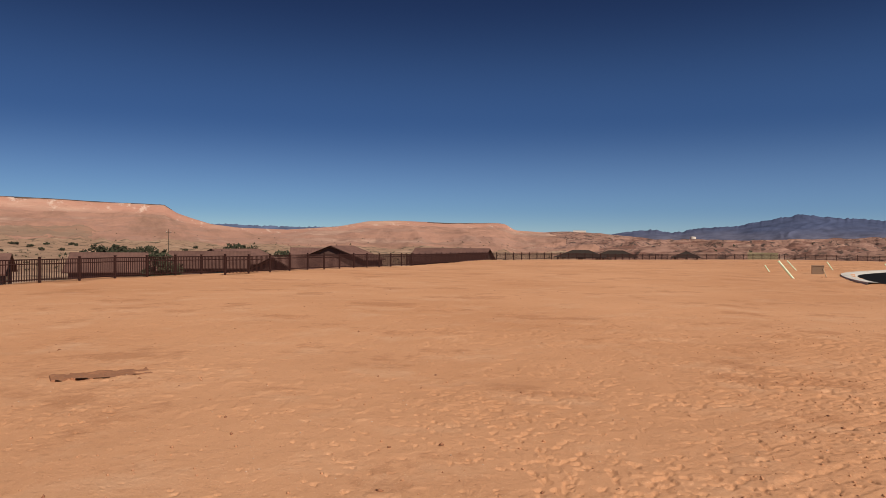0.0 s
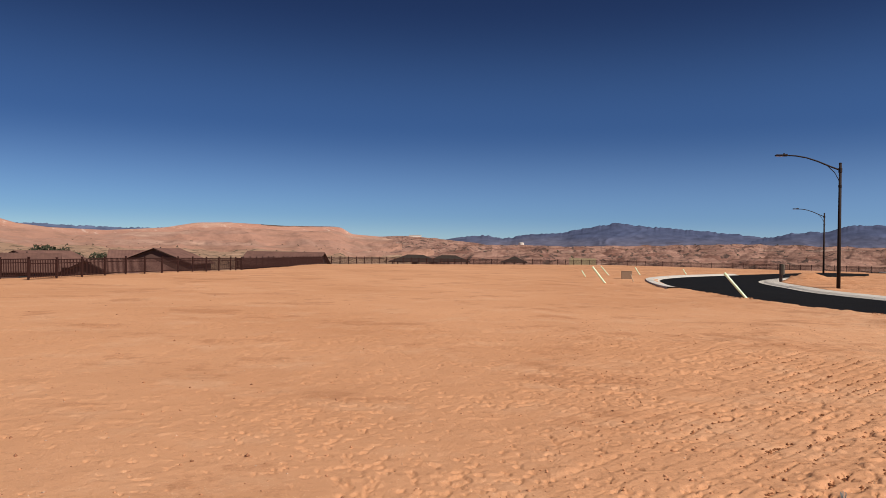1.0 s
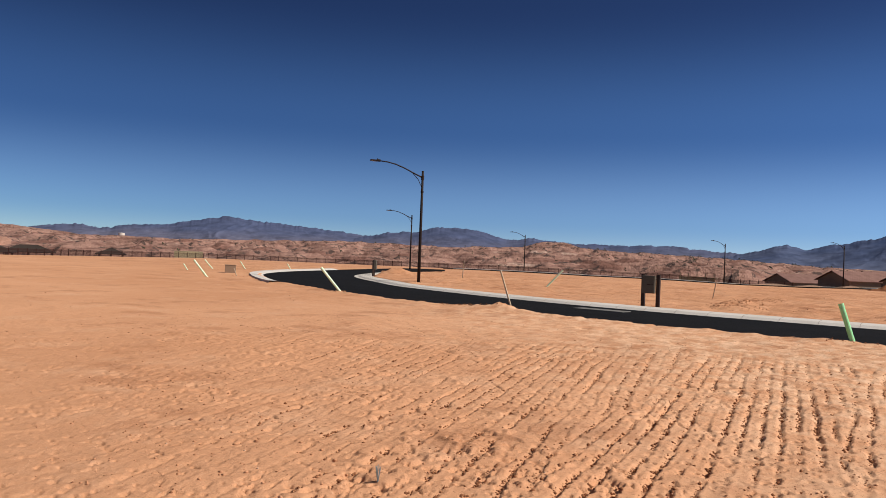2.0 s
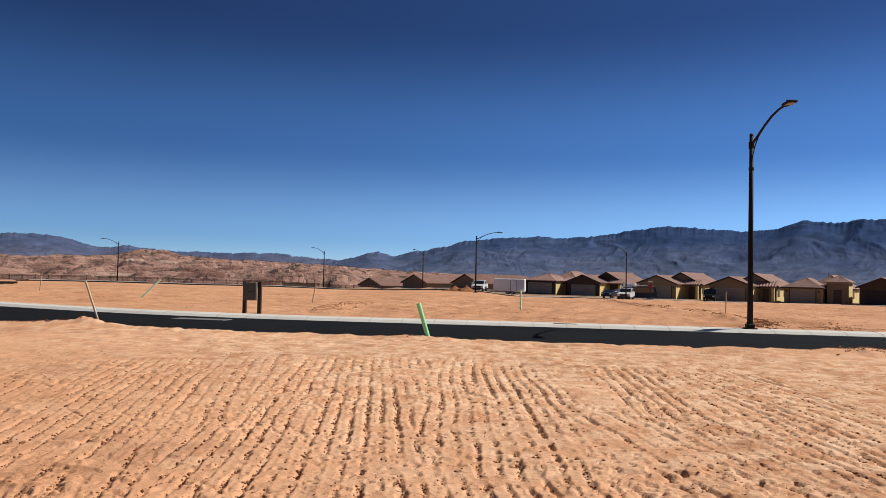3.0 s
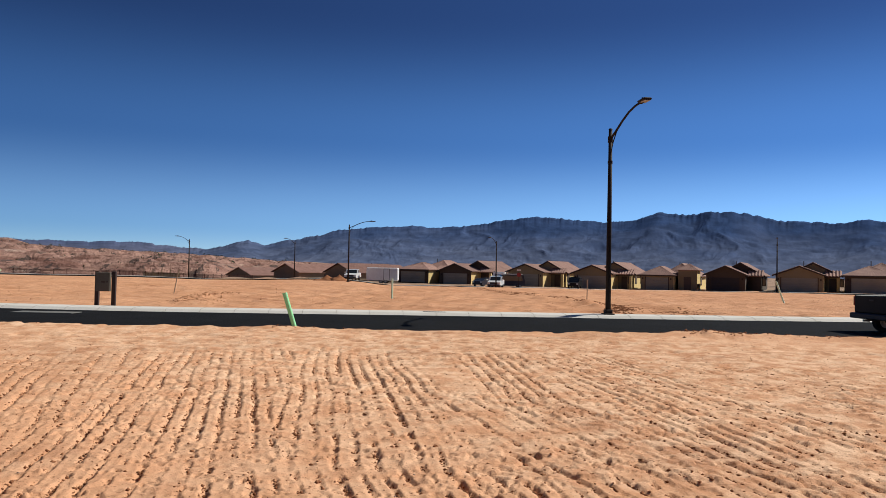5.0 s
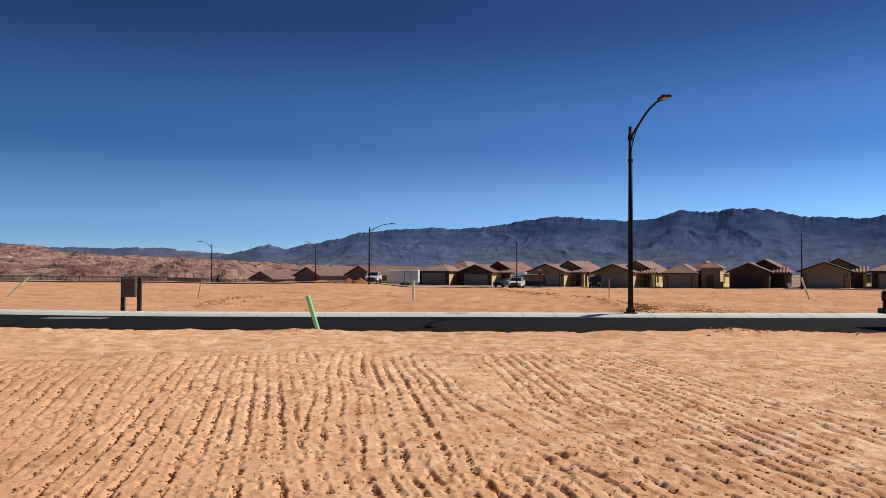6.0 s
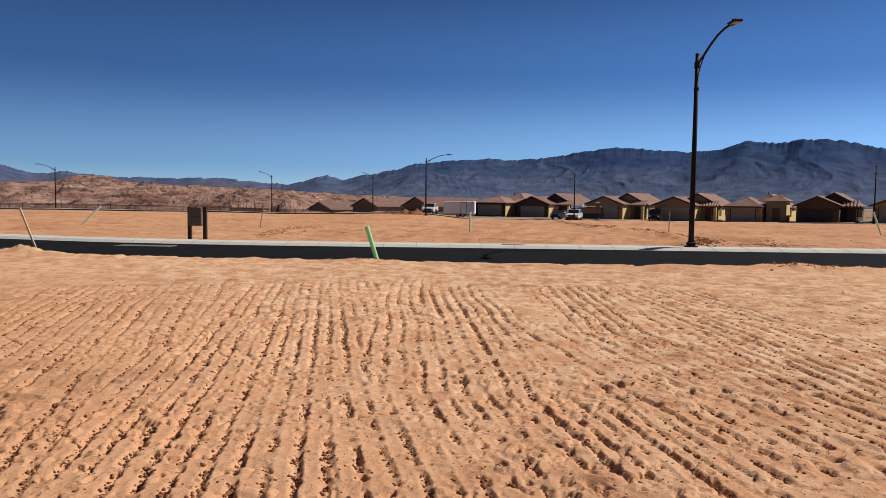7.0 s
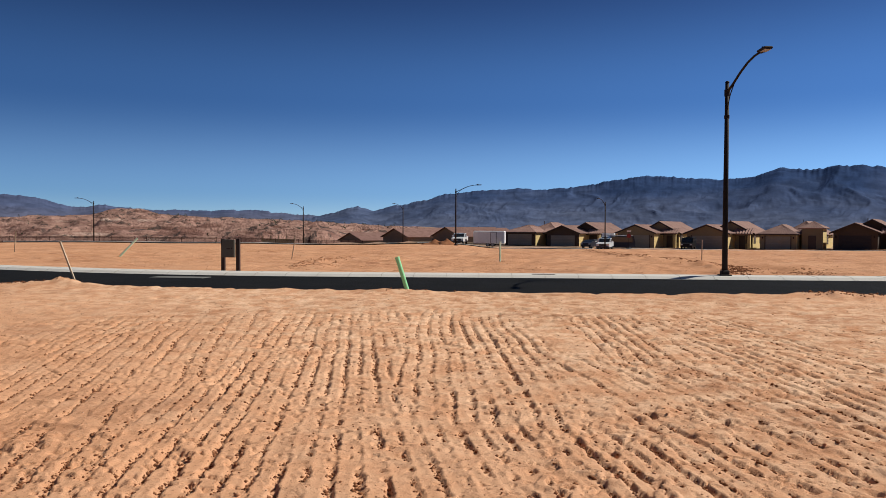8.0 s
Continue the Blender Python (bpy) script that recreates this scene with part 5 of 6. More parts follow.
    part("wall_lamp", box(gw - 0.45, gw - 0.3, -0.14, -0.02, 1.8, 2.1, 0.02), STEEL, h)
    return h


BETA = 20.0
ROW_O = (134.0, -10.0)


def row_place(bearing):
    """The place on the houses' building line that lies at a bearing."""
    dx, dy = math.sin(radians(BETA)), math.cos(radians(BETA))
    t = math.tan(radians(bearing))  # x / y
    s = (t * ROW_O[1] - ROW_O[0]) / (dx - t * dy)
    return ROW_O[0] + s * dx, ROW_O[1] + s * dy


TURN = -(90 + BETA)
HOUSES = [  # bearing of the garage's left-hand corner, style, wall, side wall, garage, extra width, base height
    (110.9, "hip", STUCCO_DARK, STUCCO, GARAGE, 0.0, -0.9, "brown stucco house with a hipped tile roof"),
    (106.6, "gable", STUCCO, STUCCO_SUNLIT, GARAGE, 0.0, -1.05, "tan stucco house with a gabled garage and tile roof"),
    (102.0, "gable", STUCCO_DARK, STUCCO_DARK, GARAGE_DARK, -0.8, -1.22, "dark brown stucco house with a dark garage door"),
    (97.4, "tower", STUCCO, STUCCO_SUNLIT, GARAGE, -1.3, -1.45, "tan stucco house with a hipped entry tower"),
    (92.45, "gable", STUCCO, STUCCO_SUNLIT, GARAGE, 0.0, -1.45, "tan stucco house with a gabled garage and shaded porch"),
    (87.5, "gable", STUCCO, STUCCO_SUNLIT, GARAGE, 0.0, -1.45, "tan stucco house with a van parked before its garage"),
    (82.2, "gable", STUCCO_DARK, STUCCO_SUNLIT, GARAGE, 0.0, -1.6, "brown stucco house with a wide tiled porch roof"),
]
for bearing, style, wall, side_wall, garage, wide, z, label in HOUSES:
    x, y = row_place(bearing)
    build_house(pose(x, y, z, 0, 0, TURN) @ Matrix.Scale(1.05, 4), style, wall, side_wall, label, garage, wide, body=(1.4, 8.6) if bearing > 100 else (2.6, 9.3))
x, y = row_place(78.95)
build_house(pose(x, y, -1.3, 0, 0, TURN), "hip", STUCCO_DARK, STUCCO_SUNLIT, "brown stucco house with a sunlit ochre side wall and hipped roof", GARAGE, 0.6)


def build_ranch(m, wall, side_wall, label, long=13.0, tiles=ROOF, winged=True):
    """A long low house: the ridge along its front, a gabled wing before it at the left-hand end."""
    h = thing("house", m, label, "house", "houses")
    H = 2.7
    part("wall", box(0, long, 0, 9, -0.8, H), wall, h)
    part("wall", box(long - 0.02, long + 0.03, 0.05, 8.9, -0.8, H - 0.2), side_wall, h)
    roof = bmesh.new()
    roof_plane(roof, (-0.5, -0.5, H - 0.2), (long + 0.5, -0.5, H - 0.2), (-0.5, 4.5, H + 1.75), (long + 0.5, 4.5, H + 1.75), 0.03)
    roof_plane(roof, (long + 0.5, 9.5, H - 0.2), (-0.5, 9.5, H - 0.2), (long + 0.5, 4.5, H + 1.75), (-0.5, 4.5, H + 1.75), 0.03)
    part("roof", roof, tiles, h)
    part("gable_end", prism([(-0.01, H - 0.1), (9.01, H - 0.1), (4.5, H + 1.65)], 0, 0.12), wall, h, m=pose(long, 0, 0, 0, 0, 90))
    part("gable_end", prism([(-0.01, H - 0.1), (9.01, H - 0.1), (4.5, H + 1.65)], -0.12, 0), wall, h, m=pose(0, 0, 0, 0, 0, 90))
    if winged:
        part("wing_wall", prism([(0.3, -0.8), (6.3, -0.8), (6.3, H), (3.3, H + 1.15), (0.3, H)], -5.5, 0.02), wall, h)
        wing = bmesh.new()
        gable(wing, 0.3, 6.3, -5.5, 2.5, H, H + 1.2)
        part("wing_roof", wing, tiles, h)
        part("fascia", prism([(-0.15, H - 0.42), (-0.15, H - 0.17), (3.3, H + 1.22), (6.75, H - 0.17), (6.75, H - 0.42), (3.3, H + 0.98)], -6.0, -5.94), TRIM, h)
        garage_door(h, 1.1, 5.5, -5.5, GARAGE)
    if long > 11.5:
        part("entry_door", box(7.2, 8.2, -0.06, 0.0, 0, 2.15), DOOR, h)
        house_window(h, 9.3, 11.0, 0.0, 0.9, 2.1)
    else:
        house_window(h, long - 3.4, long - 1.8, 0.0, 0.9, 2.1)
    house_window(h, 3.5, 5.0, long + 0.03, 1.0, 2.1, True)
    part("vent_pipe", tube([(long - 3, 6, H + 0.6), (long - 3, 6, H + 1.9)], 0.06, 6), TRIM, h)
    return h


for bearing, away, z, long, label in ((75.55, 148, -2.2, 13, "dark stucco house with a long tile roof behind the white trailer"), (71.45, 165, -2.5, 13, "dark stucco house with a long pinkish tile roof beyond the dirt"), (67.9, 185, -3.6, 12, "small dark stucco house low beyond the dirt mounds"), (73.0, 214, -2.2, 12, "dark stucco house half hidden behind its neighbour"), (77.2, 200, -2.2, 12, "tan stucco house roof behind the front row")):
    x, y = polar(bearing, away)
    build_ranch(pose(x, y, z, 0, 0, 40 - bearing), STUCCO_MID, STUCCO_MID, label, long, ROOF_BROWN, False)
LEFT = (  # bearing, distance, turn, length, base height
    (-2.6, 112, -16, 11.0, -3.25, "reddish brown house with a long dark tile roof behind the fence"),
    (-6.2, 100, 78, 9.0, -3.0, "reddish brown house with its gable end towards the pad"),
    (-11.6, 108, 8, 8.5, -3.35, "brown house with a dark tile roof below the pad"),
    (-15.4, 100, 66, 9.0, -3.55, "brown house with its gable end showing above the fence"),
    (-20.4, 90, 14, 8.5, -3.75, "brown house with a low dark tile roof close below the fence"),
    (-27.0, 84, 18, 9.5, -3.9, "brown house with a low dark roof below the fence"),
    (-37.5, 84, 24, 9.5, -4.0, "brown house with a dark tile roof close below the fence"),
    (-10.4, 76, 60, 9.0, -4.2, "low ochre-walled house with a dark tile roof just below the fence"),
)
for bearing, away, turn, long, z, label in LEFT:
    x, y = polar(bearing, away)
    build_ranch(pose(x, y, z, 0, 0, turn), STUCCO_RED, STUCCO_SUNLIT if "ochre" in label else STUCCO_RED, label, long, ROOF_DARK, False)


# ---------------------------------------------------------------- vehicles
def build_wheel(parent, x, y, radius, width):
    w = part("wheel", tube([(0, -width / 2, 0), (0, width / 2, 0)], radius * 0.35, 12), RIM, parent, m=pose(x, y, radius))
    tyre = bmesh.new()
    prof = [(radius * 0.62, -width / 2), (radius * 0.92, -width / 2), (radius, -width * 0.36), (radius, width * 0.36), (radius * 0.92, width / 2), (radius * 0.62, width / 2)]
    n = 24
    rings = [[tyre.verts.new((q * math.cos(2 * math.pi * k / n), v, q * math.sin(2 * math.pi * k / n))) for q, v in prof] for k in range(n)]
    for a, b in zip(rings, rings[1:] + rings[:1]):
        for k in range(len(prof)):
            j = (k + 1) % len(prof)
            tyre.faces.new((a[k], b[k], b[j], a[j]))
    bmesh.ops.recalc_face_normals(tyre, faces=tyre.faces)
    part("tyre", tyre, RUBBER, w)
    part("rim", tube([(0, -width * 0.4, 0), (0, width * 0.4, 0)], radius * 0.63, 16), RIM, w)
    return w


def build_pickup(m, paint, label, box_on=False, group="parked vehicles"):
    """A pickup, its nose towards +x, its tail at x = 0."""
    p = thing("pickup_truck", m, label, "pickup", group)
    W = 0.98
    bed = bmesh.new()
    add_box(bed, 0.02, 2.0, -W, -W + 0.08, 0.62, 1.33, 0.03)
    add_box(bed, 0.02, 2.0, W - 0.08, W, 0.62, 1.33, 0.03)
    add_box(bed, 0.1, 2.0, -W + 0.08, W - 0.08, 0.7, 0.76)
    add_box(bed, 1.94, 2.0, -W + 0.08, W - 0.08, 0.76, 1.33)
    part("bed", bed, paint, p)
    gate = part("tailgate", box(0.0, 0.07, -W + 0.06, W - 0.06, 0.72, 1.31, 0.02), paint, p)
    part("handle", box(-0.02, 0.0, -0.12, 0.12, 1.14, 1.2, 0.005), BUMPER, gate)
    part("cab", prism([(2.05, 0.5), (4.0, 0.5), (4.0, 1.22), (3.75, 1.28), (3.2, 1.86), (2.3, 1.9), (2.08, 1.3)], -W, W), paint, p)
    for side in (-1, 1):
        y0, y1 = sorted((side * (W - 0.01), side * (W + 0.012)))
        part("side_window", prism([(2.3, 1.34), (3.0, 1.34), (3.0, 1.78), (2.42, 1.8)], y0, y1), GLASS, p)
        part("side_window", prism([(3.08, 1.34), (3.6, 1.34), (3.2, 1.76), (3.08, 1.78)], y0, y1), GLASS, p)
        part("mirror", box(3.45, 3.6, side * (W + 0.02) - 0.0, side * (W + 0.26), 1.28, 1.5, 0.02), paint, p)
        part("tail_light", box(-0.01, 0.1, *sorted((side * (W - 0.07), side * (W + 0.008))), 0.95, 1.28, 0.01), RED_LENS, p)
        part("headlight", box(5.5, 5.64, *sorted((side * (W - 0.36), side * (W - 0.02))), 0.86, 1.05, 0.02), CLEAR_LENS, p)
    part("rear_window", prism([(2.07, 1.34), (2.29, 1.84), (2.27, 1.86), (2.05, 1.36)], -0.75, 0.75), GLASS, p)
    part("windscreen", prism([(3.76, 1.3), (3.23, 1.84), (3.26, 1.86), (3.8, 1.32)], -0.8, 0.8), GLASS, p)
    part("hood", prism([(4.0, 0.55), (5.55, 0.55), (5.6, 1.0), (5.4, 1.12), (4.0, 1.22)], -W, W), paint, p)
    part("grille", box(5.58, 5.64, -0.58, 0.58, 0.72, 1.04, 0.02), BUMPER, p)
    part("front_bumper", box(5.55, 5.75, -W, W, 0.42, 0.68, 0.05), BUMPER, p)
    bump = part("rear_bumper", box(-0.18, 0.02, -W, W, 0.5, 0.7, 0.04), BUMPER, p)
    part("hitch", box(-0.3, -0.1, -0.05, 0.05, 0.42, 0.5), BUMPER, bump)
    part("frame_rail", add_box(box(0.2, 5.2, -0.5, -0.4, 0.42, 0.6), 0.2, 5.2, 0.4, 0.5, 0.42, 0.6), BUMPER, p)
    for x in (1.05, 4.7):
        for y in (-0.82, 0.82):
            build_wheel(p, x, y, 0.39, 0.27)
    if box_on:
        part("cargo_box", box(0.0, 2.0, -1.05, 1.05, 0.8, 2.5, 0.03), WHITE_PAINT, p)
    return p


# the dark pickup at the near side of the street, tail towards the open lots
way = math.degrees(math.atan2(-24, 5.5))
build_pickup(pose(25.32, -10.5, -0.03, 0, 0, way) @ Matrix.Scale(0.88, 4), BLACK_PAINT, "dark pickup truck parked on the street, tail gate closed")
x, y = polar(86.45, 119)
build_pickup(pose(x + 3, y - 0.5, stand(x, y) + 0.05, 0, 0, 176), WHITE_PAINT, "white pickup parked nose out before a house")
x, y = polar(87.0, 129)
build_pickup(pose(x + 6, y + 0.6, stand(x, y) + 0.12, 0, 0, 176), WHITE_PAINT, "white box truck standing behind the white pickup", True)
x, y = polar(75.75, 121)
build_pickup(pose(x + 5, y + 1.3, stand(x + 3, y + 1), 0, 0, 186), WHITE_PAINT, "white pickup parked at the end of the white trailer")


def build_trailer(m):
    t = thing("cargo_trailer", m, "white enclosed cargo trailer with a side door", "trailer", "parked vehicles")
    part("body", box(0, 5.2, -1.15, 1.15, 0.45, 2.6, 0.12), TRAILER_WHITE, t)
    d = part("side_door", box(2.9, 3.8, -1.2, -1.152, 0.6, 2.35, 0.01), TRAILER_WHITE, t)
    for x0, x1, z0, z1 in ((2.86, 2.92, 0.55, 2.42), (3.8, 3.86, 0.55, 2.42), (2.86, 3.86, 2.36, 2.42)):
        part("door_seal", box(x0, x1, -1.215, -1.16, z0, z1), TRIM, d)
    part("chassis", box(0.1, 5.1, -1.0, 1.0, 0.35, 0.45), BUMPER, t)
    part("drawbar", tube([(-1.2, 0, 0.42), (0.1, 0.5, 0.42)], 0.05, 6), BUMPER, t)
    part("drawbar", tube([(-1.2, 0, 0.42), (0.1, -0.5, 0.42)], 0.05, 6), BUMPER, t)
    for x in (2.4, 3.2):
        for y in (-1.02, 1.02):
            build_wheel(t, x, y, 0.33, 0.2)
    return t


x, y = polar(76.65, 124)
build_trailer(pose(x, y, stand(x, y), 0, 0, -84))


def build_van(m, paint, label, long=4.8, tall=1.85):
    v = thing("van", m, label, "van", "parked vehicles")
    part("body", prism([(0, 0.35), (long, 0.35), (long, 0.95), (long - 0.9, 1.1), (long - 1.5, tall - 0.05), (0.25, tall), (0, 1.1)], -0.92, 0.92), paint, v)
    part("windscreen", prism([(long - 0.92, 1.12), (long - 1.48, tall - 0.1), (long - 1.45, tall - 0.08), (long - 0.88, 1.14)], -0.8, 0.8), GLASS, v)
    part("rear_window", prism([(0.03, 1.12), (0.23, tall - 0.08), (0.2, tall - 0.06), (-0.01, 1.14)], -0.75, 0.75), GLASS, v)
    for side in (-1, 1):
        part("side_window", prism([(0.4, 1.12), (long - 1.2, 1.12), (long - 1.6, tall - 0.12), (0.5, tall - 0.12)], *sorted((side * 0.915, side * 0.93))), GLASS, v)
        part("headlight", box(long - 0.05, long + 0.02, *sorted((side * 0.55, side * 0.88)), 0.7, 0.9), CLEAR_LENS, v)
        part("tail_light", box(-0.02, 0.05, *sorted((side * 0.7, side * 0.9)), 0.8, 1.1), RED_LENS, v)
    part("bumper", box(-0.08, 0.05, -0.9, 0.9, 0.35, 0.6, 0.03), BUMPER, v)
    part("roof_rack", box(0.6, long - 1.9, -0.7, 0.7, tall, tall + 0.06, 0.02), paint, v)
    for x in (0.85, long - 0.85):
        for y in (-0.8, 0.8):
            build_wheel(v, x, y, 0.34, 0.22)
    return v


for bearing, away, paint, turn, label, long, tall in ((92.7, 131, BLACK_PAINT, 170, "dark van parked before a gabled garage", 4.8, 1.9), (85.95, 130, DARK_BLUE_PAINT, 160, "dark blue car parked beside a porch", 4.4, 1.45), (88.7, 126, DARK_BLUE_PAINT, 105, "dark van with a white roof rack across a driveway", 5.4, 2.1)):
    x, y = polar(bearing, away)
    v = build_van(pose(x, y, stand(x, y) + 0.08, 0, 0, turn), paint, label, long, tall)
    if tall > 2:
        part("roof_panel", box(0.4, long - 1.6, -0.9, 0.9, tall + 0.07, tall + 0.16, 0.02), WHITE_PAINT, v, "white roof panel")

x, y = polar(88.35, 112)
stop = thing("stop_sign", pose(x, y, stand(x, y), 0, 0, 180), "red octagonal stop sign on a thin post", "road sign")
part("post", tube([(0, 0, -0.2), (0, 0, 2.9)], 0.035, 6), STEEL, stop)
face = bmesh.new()
bmesh.ops.create_cone(face, cap_ends=True, segments=8, radius1=0.33, radius2=0.33, depth=0.02, matrix=pose(0.05, 0, 2.1) @ pose(0, 0, 0, 0, 90, 0) @ pose(0, 0, 0, 0, 0, 22.5))
part("face", face, STOP_RED, stop)
part("street_blade", box(0.02, 0.05, -0.3, 0.3, 2.7, 2.9), WHITE_SIGN, stop)


# ---------------------------------------------------------------- plants
def leaf_ball(bm, rnd, centre, radius, count, size):
    for _ in range(count):
        v = Vector((rnd.gauss(0, 1), rnd.gauss(0, 1), rnd.gauss(0, 0.8)))
        v = v.normalized() * radius * rnd.uniform(0.35, 1.0) ** 0.6
        c = centre + v
        a = Vector((rnd.gauss(0, 1), rnd.gauss(0, 1), rnd.gauss(0, 1))).normalized()
        b = a.orthogonal().normalized()
        s = size * rnd.uniform(0.6, 1.4)
        bm.faces.new([bm.verts.new(c + q) for q in (a * s, b * s * 0.6, -a * s, -b * s * 0.6)])


def build_tree(x, y, z, tall, wide, seed, label, name="tree"):
    rnd = random.Random(seed)
    t = thing(name, pose(x, y, z), label, "tree" if name == "tree" else "shrub", "desert trees" if name == "tree" else "shrubs")
    trunk = tube([(0, 0, -0.2), (0.05 * tall, 0, tall * 0.3), (0.02 * tall, 0.04 * tall, tall * 0.6)], [0.035 * tall, 0.025 * tall, 0.012 * tall], 7)
    crown = bmesh.new()
    for k in range(7):
        a = k * 2.4 + rnd.uniform(-0.4, 0.4)
        end = Vector((math.cos(a) * wide * rnd.uniform(0.25, 0.45), math.sin(a) * wide * rnd.uniform(0.25, 0.45), tall * rnd.uniform(0.45, 0.85)))
        add_tube(trunk, [(0.04 * tall, 0, tall * 0.3), tuple(end)], [0.014 * tall, 0.005 * tall], 5)
        leaf_ball(crown, rnd, end, wide * rnd.uniform(0.16, 0.26), 90, 0.05 * wide)
    leaf_ball(crown, rnd, Vector((0, 0, tall * 0.8)), wide * 0.25, 120, 0.05 * wide)
    part("trunk", trunk, BARK, t)
    part("crown", crown, LEAF, t)
    return t


rnd = random.Random(5)
build_tree(*polar(-20.9, 46.5), stand(*polar(-20.9, 46.5)), 3.0, 2.4, 1, "dark desert tree just behind the picket fence")
for bearing in (-25.3, -24.6, -24.0, -23.3, -22.6, -21.7, -16.5, -15.9, -15.2, -14.6, -13.8, -12.4):
    away = rnd.uniform(130, 165)
    x, y = polar(bearing + rnd.uniform(-0.2, 0.2), away)
    tall = rnd.uniform(4.0, 5.4)
    build_tree(x, y, stand(x, y), tall, tall * rnd.uniform(0.75, 1.1), int(bearing * 10), "dark green desert tree down in the valley")
for bearing, away in ((-30.5, 47), (-27.2, 48), (-24.6, 50), (-17.2, 52), (-9.5, 62), (-7.7, 64), (-12.8, 58), (60.5, 152), (57.2, 155)):
    x, y = polar(bearing, away)
    build_tree(x, y, stand(x, y), rnd.uniform(0.9, 1.5), rnd.uniform(1.4, 2.2), int(bearing * 7), "low dusty shrub behind the fence", "shrub")

for bearing in (-31.0, -30.4, -30.1, -29.3, -28.6, -28.3, -27.4, -26.8, -26.5, -25.2, -24.1, -19.3, -18.6):
    away = rnd.uniform(440, 500)
    x, y = polar(bearing, away)
    build_tree(x, y, stand(x, y) - 0.5, rnd.uniform(1.6, 2.3), rnd.uniform(2.2, 3.6), int(bearing * 9), "low dark desert shrub at the foot of the mesa", "shrub")

# far scrub dotted over the valley floor and the hills
scrub = bmesh.new()
for n in range(1500):
    bearing = rnd.uniform(-34, 72) if n < 500 else rnd.uniform(44, 76) if n < 1200 else rnd.uniform(-34, -8)
    away = rnd.uniform(170, 640) if n < 500 else rnd.uniform(195, 430) if n < 1200 else rnd.uniform(110, 420)
    x, y = polar(bearing, away)
    c = Vector((x, y, 0))
    q = rnd.uniform(0.3, 0.85) if n < 500 else rnd.uniform(0.2, 0.45)
    leaf_ball(scrub, rnd, Vector((x, y, 0.4 * q)), q, 7, 0.55 * q)
xy = np.array([v.co[:2] for v in scrub.verts])
base = land(xy[:, 0], xy[:, 1])
for v, h in zip(scrub.verts, base):
    v.co.z += h
tagged(mesh_object("scrub", scrub, LEAF), "scattered dark scrub over the valley and badlands", "scrub", kind="stuff")


# ---------------------------------------------------------------- far structures
x, y = polar(-20.45, 190)
up = thing("utility_pole", pose(x, y, stand(x, y), 0, 0, 20), "wooden utility pole with a crossarm down in the valley", "utility pole")
part("pole", tube([(0, 0, -0.5), (0, 0, 8.9)], [0.10, 0.07], 8), BARK, up)
part("crossarm", box(-0.6, 0.6, -0.04, 0.04, 8.0, 8.1), BARK, up)
for a in (-0.5, 0.5):
    part("insulator", tube([(a, 0, 8.15), (a, 0, 8.4)], 0.06, 6), TANK_WHITE, up)

x, y = polar(18.75, 660)
tank = thing("water_tank", pose(x, y, stand(x, y)), "white round water tank on a hill", "water tank")
part("shell", tube([(0, 0, -2), (0, 0, 1.9)], 2.5, 24), TANK_WHITE, tank)
part("roof", tube([(0, 0, 1.9), (0, 0, 2.2)], [2.55, 0.3], 24), TANK_WHITE, tank)
x, y = polar(10.5, 850)
shed = thing("long_building", pose(x, y, stand(x, y) - 0.3, 0, 0, -10), "long low white building on the skyline", "building")
part("wall", box(-7, 7, -3, 3, -2, 2.0), TANK_WHITE, shed)
part("roof", box(-7.3, 7.3, -3.3, 3.3, 2.0, 2.3), TANK_WHITE, shed)


def build_canopy(x, y, z, turn, long, label):
    c = thing("shade_canopy", pose(x, y, z, 0, 0, turn), label, "canopy", "shade canopies")
    top = bmesh.new()
    hip(top, -2.6, 2.6, -long / 2, long / 2, 2.6, 3.7, 0.4)
    part("canopy_roof", top, TARP, c)
    for a in (-2.4, 2.4):
        for b in (-long / 2 + 0.3, long / 2 - 0.3):
            part("post", box(a - 0.12, a + 0.12, b - 0.12, b + 0.12, -0.5, 2.6), TRIM, c)
    part("back_wall", box(-2.4, 2.4, -0.1, 0.1, -0.5, 2.5), TARP, c)
    return c


for bearing, away, turn, long in ((10.6, 136, 70, 8), (13.2, 152, 75, 8), (18.3, 166, 70, 5)):
    x, y = polar(bearing, away)
    z = 1.75 - away * math.tan(radians(0.33)) - 3.7
    build_canopy(x, y, max(z, stand(x, y)), turn, long, "dark shade canopy below the far fence")
x, y = polar(23.5, 166)
w = thing("block_wall", pose(x, y, stand(x, y), 0, 0, -22), "pale tan block wall behind the far fence", "wall")
part("wall", box(-2.9, 2.9, -0.15, 0.15, -0.5, -stand(x, y) + 0.55), WALL_TAN, w)
part("wall_cap", box(-3.0, 3.0, -0.2, 0.2, -stand(x, y) + 0.55, -stand(x, y) + 0.65), WALL_TAN, w)


x, y = polar(61.6, 166)
low_wall = thing("block_wall", pose(x, y, stand(x, y), 0, 0, -61.6), "low tan block wall with posts under the dirt bank", "wall")
rise = 1.75 - 166 * math.tan(radians(0.55)) - stand(x, y)
part("wall", box(-3.6, 3.6, -0.15, 0.15, -0.6, rise - 0.7), WALL_TAN, low_wall)
for k in range(5):
    part("post", box(-3.5 + 1.7 * k, -3.3 + 1.7 * k, -0.3, -0.16, -0.6, rise), WALL_TAN, low_wall)


